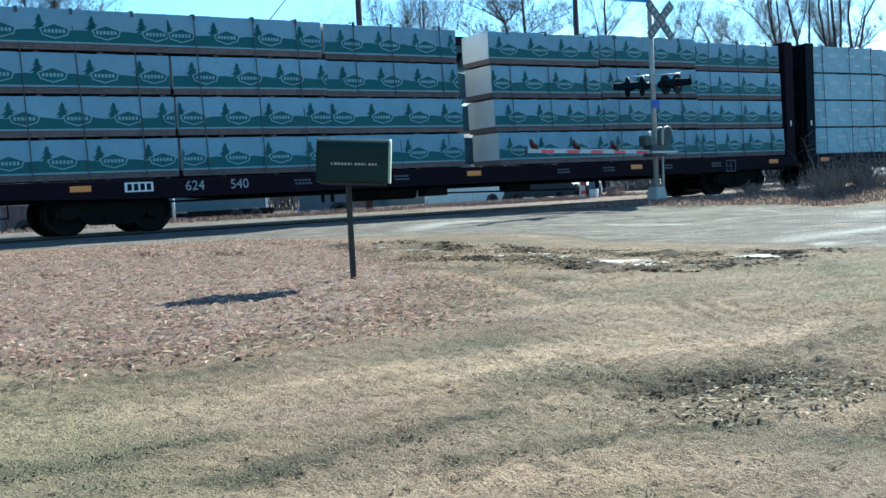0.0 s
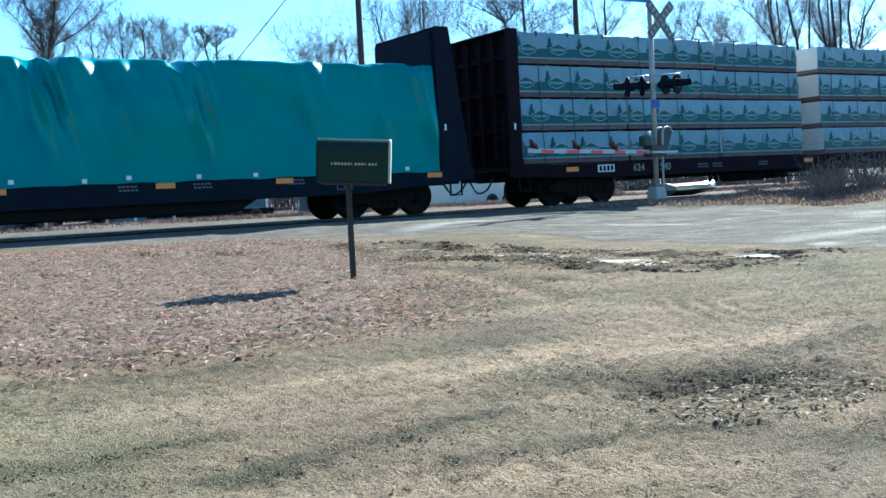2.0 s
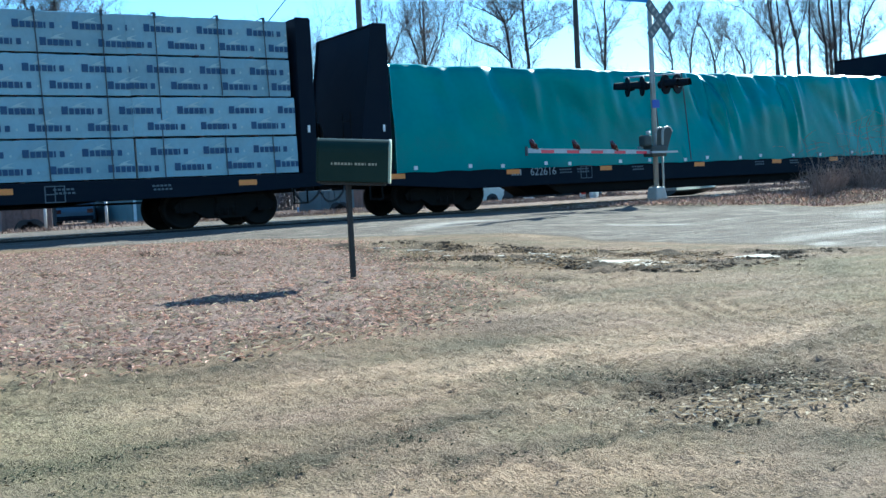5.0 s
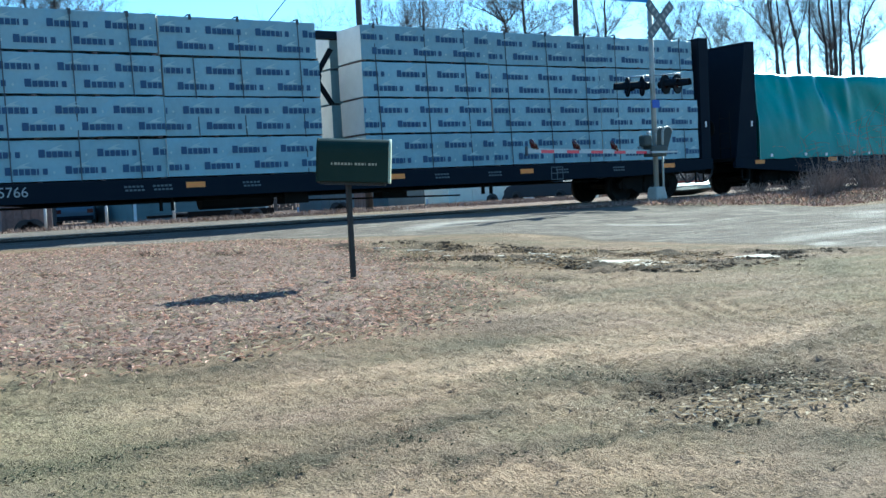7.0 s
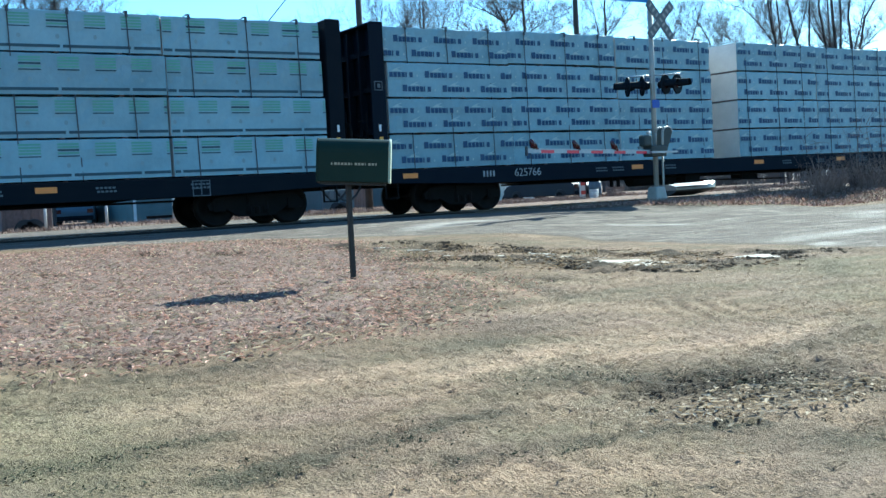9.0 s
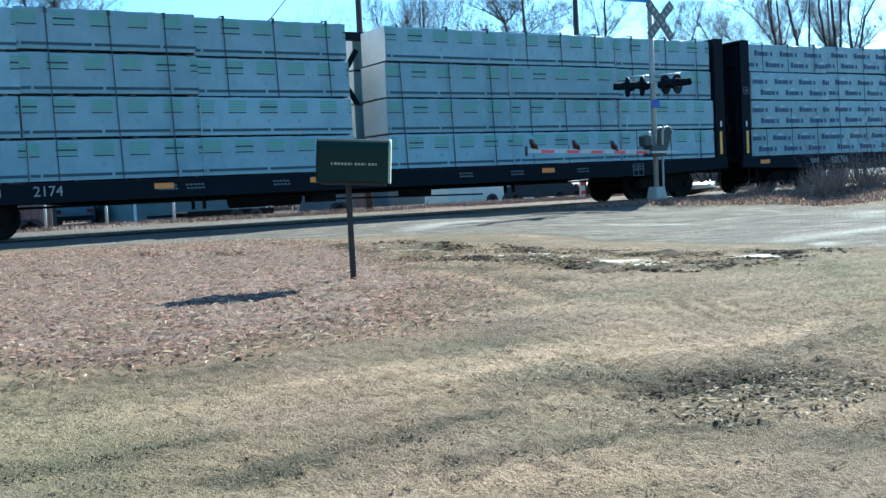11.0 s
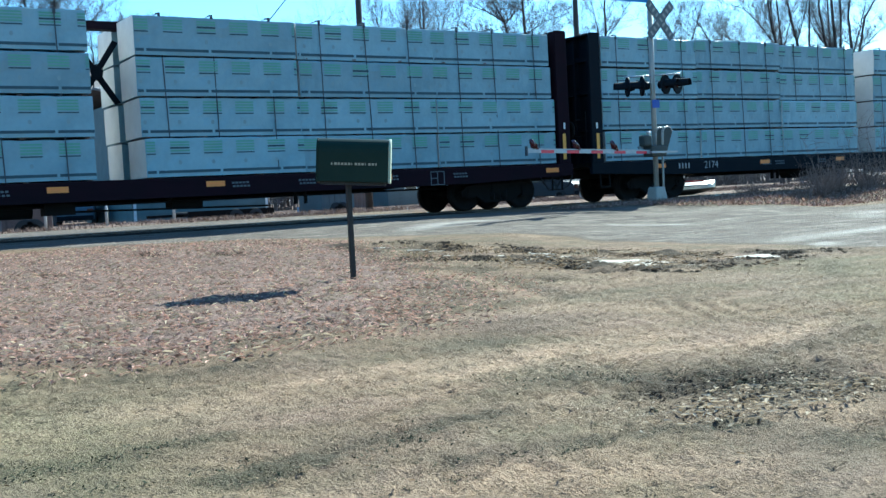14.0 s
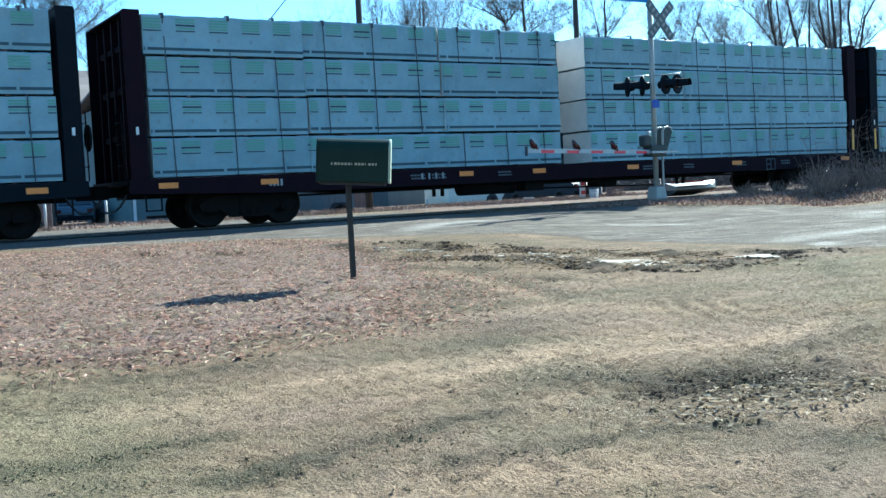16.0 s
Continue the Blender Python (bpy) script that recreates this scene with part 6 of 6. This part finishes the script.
def thicket(x0, x1, y, h, count, seed):
    """A far hedge of tangled bare stems that closes the view behind the yards."""
    rs = random.Random(seed)
    v, f = [], []
    for k in range(count):
        p = Vector((rs.uniform(x0, x1), y + rs.uniform(-3, 3), -0.4))
        d = Vector((rs.uniform(-0.3, 0.3), rs.uniform(-0.2, 0.2), 1)).normalized()
        ln, r = h * rs.uniform(0.4, 1.1), rs.uniform(0.02, 0.06)
        pts = [p.copy()]
        for q in range(4):
            d = (d + Vector((rs.uniform(-0.3, 0.3), rs.uniform(-0.2, 0.2), rs.uniform(-0.1, 0.2)))).normalized()
            p = p + d * ln / 4
            pts.append(p.copy())
        tube(v, f, pts, [r, r * 0.8, r * 0.7, r * 0.5, r * 0.3], 3)
        for q in range(5):
            i = rs.randrange(1, 5)
            e = pts[i] + Vector((rs.uniform(-1, 1), rs.uniform(-0.5, 0.5), rs.uniform(0, 0.8))).normalized() * ln * rs.uniform(0.2, 0.45)
            tube(v, f, [pts[i], e], [r * 0.6, r * 0.25], 3)
    tagged(new("thicket", mesh_of("thicket", v, f, [M["twig"]])), "tangled brown thicket of bare stems behind the yards", "thicket", kind="stuff")


thicket(-8, 85, 64, 4.2, 2600, 5)


def scatter_blades(name, label, category, material, spots, h, w, flat=(0.2, 1.3), rise=1.0):
    """Bent blades, two triangles pairs each, joined."""
    rs = np.random.RandomState(len(spots))
    n = len(spots)
    az = rs.uniform(0, 2 * np.pi, n)
    hh = h * rs.uniform(0.4, 1.3, n)
    ww = w * rs.uniform(0.6, 1.3, n)
    lean = rs.uniform(flat[0], flat[1], n)
    x, y = spots[:, 0], spots[:, 1]
    z = ground_height(x, y) - 0.005
    ca, sa = np.cos(az), np.sin(az)
    vs = []
    for t, s in ((0, -1), (0, 1), (0.55, -0.8), (0.55, 0.8), (1, 0)):
        out = lean * hh * t ** 1.5
        vs.append(np.stack([x + ca * out - sa * ww * s, y + sa * out + ca * ww * s, z + 0.004 + rise * hh * t * (1 - 0.25 * lean * t)], 1))
    verts = np.stack(vs, 1).reshape(-1, 3)
    b = np.arange(n) * 5
    faces = np.stack([b, b + 1, b + 3, b + 2], 1).tolist() + np.stack([b + 2, b + 3, b + 4], 1).tolist()
    ob = new(name, mesh_of(name, verts.tolist(), faces, [M[material]]))
    return tagged(ob, label, category, kind="stuff")


def scatter_flakes(name, label, category, material, spots, size, curl, lift=0.012, tilt=0.7, wide=1.0):
    """Curled leaves or chips: two bent quads each, joined."""
    rs = np.random.RandomState(len(spots) + 1)
    n = len(spots)
    az, s = rs.uniform(0, 2 * np.pi, n), size * rs.uniform(0.5, 1.4, n)
    x, y = spots[:, 0], spots[:, 1]
    z = ground_height(x, y) + lift + rs.uniform(0, 0.02, n)
    ca, sa = np.cos(az), np.sin(az)
    tl = rs.uniform(-tilt, tilt, n)
    tx = rs.uniform(-tilt, tilt, n) * 0.7
    vs = []
    for a, b, c in ((-1, 0, 0.2), (-0.3, -0.5, 1), (-0.3, 0, 0), (-0.3, 0.5, 1), (0.5, -0.4, 1), (0.5, 0, 0), (0.5, 0.4, 1), (1, 0, 0.4)):
        b = b * wide
        vs.append(np.stack([x + s * (ca * a - sa * b), y + s * (sa * a + ca * b), z + s * (tl * a + tx * b + curl * c * rs.uniform(0.3, 1.0, n))], 1))
    verts = np.stack(vs, 1).reshape(-1, 3)
    k = np.arange(n) * 8
    faces = []
    for q in ((0, 1, 2), (0, 2, 3), (1, 4, 5, 2), (2, 5, 6, 3), (4, 7, 5), (5, 7, 6)):
        faces += np.stack([k + i for i in q], 1).tolist()
    ob = new(name, mesh_of(name, verts.tolist(), faces, [M[material]]))
    return tagged(ob, label, category, kind="stuff")


def scatter_stones(name, label, category, material, spots, size, sink=0.3):
    rs = np.random.RandomState(len(spots) + 2)
    n = len(spots)
    base = np.array([(1, 0, 0), (0.3, 0.9, 0), (-0.8, 0.5, 0), (-0.7, -0.6, 0), (0.4, -0.9, 0), (0.1, 0.1, 0.42), (-0.3, -0.2, 0.36)])
    az, s = rs.uniform(0, 2 * np.pi, n), size * rs.uniform(0.35, 1.0, n) ** 1.5
    ca, sa = np.cos(az), np.sin(az)
    x, y = spots[:, 0], spots[:, 1]
    z = ground_height(x, y)
    out = []
    for bx, by, bz in base:
        j = rs.uniform(0.7, 1.3, n)
        out.append(np.stack([x + s * j * (ca * bx - sa * by), y + s * j * (sa * bx + ca * by), z + s * (bz * j - sink * 0.3)], 1))
    verts = np.stack(out, 1).reshape(-1, 3)
    k = np.arange(n) * 7
    faces = []
    for q in ((0, 1, 5), (1, 2, 5), (2, 6, 5), (2, 3, 6), (3, 4, 6), (4, 5, 6), (4, 0, 5)):
        faces += np.stack([k + i for i in q], 1).tolist()
    ob = new(name, mesh_of(name, verts.tolist(), faces, [M[material]]))
    return tagged(ob, label, category, kind="stuff")


def spread(n, x0, x1, y0, y1, seed, keep, power=1.0):
    rs = np.random.RandomState(seed)
    x = x0 + (x1 - x0) * rs.rand(n)
    y = y0 + (y1 - y0) * rs.rand(n) ** power
    ok = keep(x, y, rs.rand(n))
    return np.stack([x[ok], y[ok]], 1)


def on_lawn(x, y, r):
    return (edge_distance(LAWN, x, y) + 0.25 * soft_noise(x, y, 2.2, 5) > -0.9 * r ** 3) & (edge_distance(ROAD, x, y) < 0)


def on_yard(x, y, r):
    return (edge_distance(LAWN, x, y) < 0.1) & (edge_distance(ROAD, x, y) < 0.15)


def blob(cx, cy, rx, ry):
    return lambda x, y, r: ((x - cx) / rx) ** 2 + ((y - cy) / ry) ** 2 < 0.25 + r * 0.9


scatter_flakes("fallen_leaves", "dry pinkish-brown fallen leaves over the lawn", "leaves", "leaf", spread(52000, -1, 7, 4.8, 17, 1, on_lawn, 1.4), 0.019, 0.4, 0.008, 0.45, 0.55)
scatter_flakes("pale_leaves", "bleached curled leaves among the litter", "leaves", "chip", spread(6500, -1, 7, 4.8, 16, 41, on_lawn, 1.3), 0.025, 0.45, 0.016, 0.35, 0.3)
scatter_blades("dead_grass", "short straw-coloured dead grass", "grass", "straw", spread(20000, -1, 7, 4.6, 17.5, 2, on_lawn, 1.3), 0.045, 0.0035, (0.7, 1.8), 0.5)
scatter_blades("matted_grass", "matted dead grass pressed flat over the yard", "grass", "mat_straw", spread(110000, -0.6, 8.5, 1.2, 10.5, 13, lambda x, y, r: on_yard(x, y, r) & (r < 0.4 + 0.35 * soft_noise(x, y, 2.6, 19)), 1.7), 0.02, 0.0023, (0.7, 1.6), 0.14)
scatter_blades("dark_litter", "dark rotted stems and bark pressed into the yard", "litter", "mud", spread(70000, -0.6, 8.5, 1.2, 9.5, 23, lambda x, y, r: on_yard(x, y, r) & (r < 0.42 + 0.5 * soft_noise(x * 0.5, y, 3.4, 29)), 1.7), 0.015, 0.0025, (0.7, 1.6), 0.14)
scatter_blades("green_tufts", "low dull green moss and weeds in the yard", "weeds", "moss", spread(22000, -0.6, 7, 1.2, 6, 14, lambda x, y, r: on_yard(x, y, r) & (soft_noise(x * 0.5, y, 4.2, 27) + 0.5 * soft_noise(x, y, 11, 28) > 0.75), 1.3), 0.014, 0.003, (0.6, 1.8), 0.35)
def trodden(x, y, r):
    d = np.full(x.shape, 9.0)
    for line, w, a in STROKES:
        if a < -0.42:
            d = np.minimum(d, line_distance(line, x, y) / w)
    return on_yard(x, y, r) & (np.exp(-d * d) * (0.5 + 0.7 * soft_noise(x, y, 9, 85)) > r * 1.1)


scatter_blades("trodden_weeds", "dark green-brown trodden weeds in the yard", "weeds", "weed", spread(90000, -0.4, 5.0, 1.9, 5.4, 86, trodden), 0.017, 0.0032, (0.6, 1.7), 0.5)
scatter_flakes("yard_leaves", "scattered curled leaves on the yard", "leaves", "mat_straw", spread(5200, -0.5, 9, 1.3, 11, 43, lambda x, y, r: on_yard(x, y, r) & (r < 0.45 + 0.5 * soft_noise(x, y, 1.7, 45)), 1.4), 0.011, 0.25, 0.004, 0.3, 0.55)
scatter_stones("gravel", "loose grey gravel on the yard", "gravel", "gravel", spread(7000, -0.5, 10, 1.3, 12, 4, lambda x, y, r: on_yard(x, y, r), 1.6), 0.0042)
scatter_flakes("wood_chips", "pale flat bark chips and leaves in a muddy patch", "debris", "chip", spread(2900, 2.0, 4.1, 1.7, 3.2, 5, lambda x, y, r: blob(2.84, 2.4, 0.56, 0.24)(x, y, r)), 0.02, 0.22, 0.005, 0.2, 0.6)
scatter_flakes("bark_bits", "small pale bark bits strewn round the muddy patch", "debris", "chip", spread(2600, 2.0, 4.1, 1.7, 3.4, 25, lambda x, y, r: blob(2.85, 2.5, 0.75, 0.4)(x, y, r)), 0.009, 0.15, 0.003, 0.25, 0.6)
scatter_stones("clods", "dark broken clods of soil", "soil", "mud", spread(3000, 2.1, 4.1, 1.8, 3.3, 6, blob(2.95, 2.68, 0.62, 0.26)), 0.013)
scatter_stones("verge_clods", "dark clods and ruts beside the road", "soil", "mud", spread(11000, 5.9, 10, 5.5, 13.5, 7, lambda x, y, r: (blob(7.3, 9.3, 1.2, 3.4)(x, y, r) | blob(8.3, 7.1, 1.2, 0.6)(x, y, r)) & (1.3 * soft_noise(x + 0.6 * y, 0.5 * y - x, 3.2, 61) + 0.8 * soft_noise(x, y, 8, 62) > 0.1)), 0.055)
scatter_stones("lawn_clods", "dark clumps along the back edge of the lawn", "soil", "mud", spread(2600, 1.6, 6.8, 11.5, 14.9, 10, lambda x, y, r: blob(4.13, 13.6, 0.35, 0.45)(x, y, r) | blob(4.95, 12.75, 0.4, 0.4)(x, y, r) | blob(6.1, 13.8, 0.35, 0.5)(x, y, r) | blob(2.1, 11.9, 0.5, 0.3)(x, y, r)), 0.06)
scatter_flakes("verge_debris", "torn sods and bark beside the road", "debris", "mat_straw", spread(5000, 5.6, 9.2, 6, 12.8, 15, lambda x, y, r: blob(7.2, 9.3, 1.4, 3.2)(x, y, r) & (soft_noise(x, y, 3.3, 33) > -0.3)), 0.035, 0.15, 0.004, 0.25, 0.6)
scatter_stones("road_grit", "loose grit and crumbs on the worn road", "gravel", "gravel", spread(9000, 4, 30, 8, 21, 47, lambda x, y, r: (edge_distance(ROAD, x, y) > 0.05) & (soft_noise(x * 0.3, y, 1.6, 48) > -0.2)), 0.022)
scatter_blades("verge_tufts", "upright tufts of dead weeds on the verge", "weeds", "straw", spread(2500, 6.2, 7.8, 8.8, 12, 16, lambda x, y, r: soft_noise(x, y, 7, 35) > 0.75), 0.09, 0.006)
scatter_blades("verge_grass", "tufts of dead grass along the road verge", "grass", "straw", spread(6000, 5.3, 9, 5.5, 14, 8, lambda x, y, r: blob(7.2, 9.6, 1.4, 3.2)(x, y, r) & (soft_noise(x, y, 5, 21) > 0.1)), 0.06, 0.006, (0.6, 1.8), 0.6)
scatter_blades("bank_grass", "dead grass on the bank below the track", "grass", "brush", spread(9000, 16, 31, 17.3, 20.3, 9, lambda x, y, r: edge_distance(ROAD, x, y) < -0.05), 0.14, 0.007)


scatter_blades("far_weeds", "brown dead weeds beyond the track", "weeds", "brush", spread(30000, 4, 60, 30.5, 37, 11, lambda x, y, r: (soft_noise(x, y, 0.9, 31) > -0.3) & (edge_distance(ROAD, x, y) < -0.1)), 0.17, 0.009)
scatter_flakes("bank_litter", "pinkish leaf litter along the bank", "leaves", "leaf", spread(6000, 16, 31, 17.2, 20.4, 12, lambda x, y, r: edge_distance(ROAD, x, y) < -0.05), 0.04, 0.3)


def plank(x, y, az, ln, tilt):
    ob = part("plank", box(-ln / 2, ln / 2, -0.07, 0.07, 0, 0.035), M["siding_tan"], bevel=0.004, at=pose(x, y, float(ground_height(x, y)) + 0.05, 0, tilt, az))
    tagged(ob, "pale weathered plank lying in the brush", "plank", "discarded planks")


plank(24.2, 19.9, 8, 1.7, -2)
plank(22.4, 20.4, -4, 1.1, 1)
plank(26.6, 20.6, 14, 1.3, -3)


def ice_patch(x, y, rx, ry, az, seed):
    rs = random.Random(seed)
    pts = []
    for k in range(26):
        a = 2 * math.pi * k / 26
        r = rs.uniform(0.45, 1.15)
        px, py = rx * r * math.cos(a), ry * r * math.sin(a)
        c, s = math.cos(radians(az)), math.sin(radians(az))
        pts.append((x + px * c - py * s, y + px * s + py * c))
    z = float(ground_height(x, y))
    ob = part("ice_patch", prism(pts, "z", z - 0.06, z + 0.004), M["ice"])
    tagged(ob, "thin pale frozen puddle in a rut", "ice", "frozen puddles")


ri = random.Random(8)
for cx, cy, sx, sy, n in ((7.12, 8.1, 0.2, 0.85, 44), (8.0, 7.05, 0.2, 0.15, 6), (7.6, 10.2, 0.25, 0.5, 6), (6.85, 11.5, 0.2, 0.6, 5), (7.3, 9.2, 0.2, 0.5, 5)):
    for k in range(n):
        ice_patch(cx + ri.gauss(0, sx * 0.6), cy + ri.gauss(0, sy * 0.6), ri.uniform(0.03, 0.13), ri.uniform(0.05, 0.2), ri.uniform(-50, 10), k + n)


# ---- movement ----
def motions():
    still = [k * 1.0 for k in range(17)]
    for car, x0 in CARS:
        walk(car, [(t, pose(x0 + travelled(t), TRACK_Y, 0)) for t in still])
        for truck in [o for o in car.children if o.name.startswith("truck")]:
            for w in truck.children:
                walk(w, [(k * 0.1, pose(w["axle"], 0, 0.457, 0, math.degrees(travelled(k * 0.1) / 0.457) % 360, 0)) for k in range(161)])


motions()
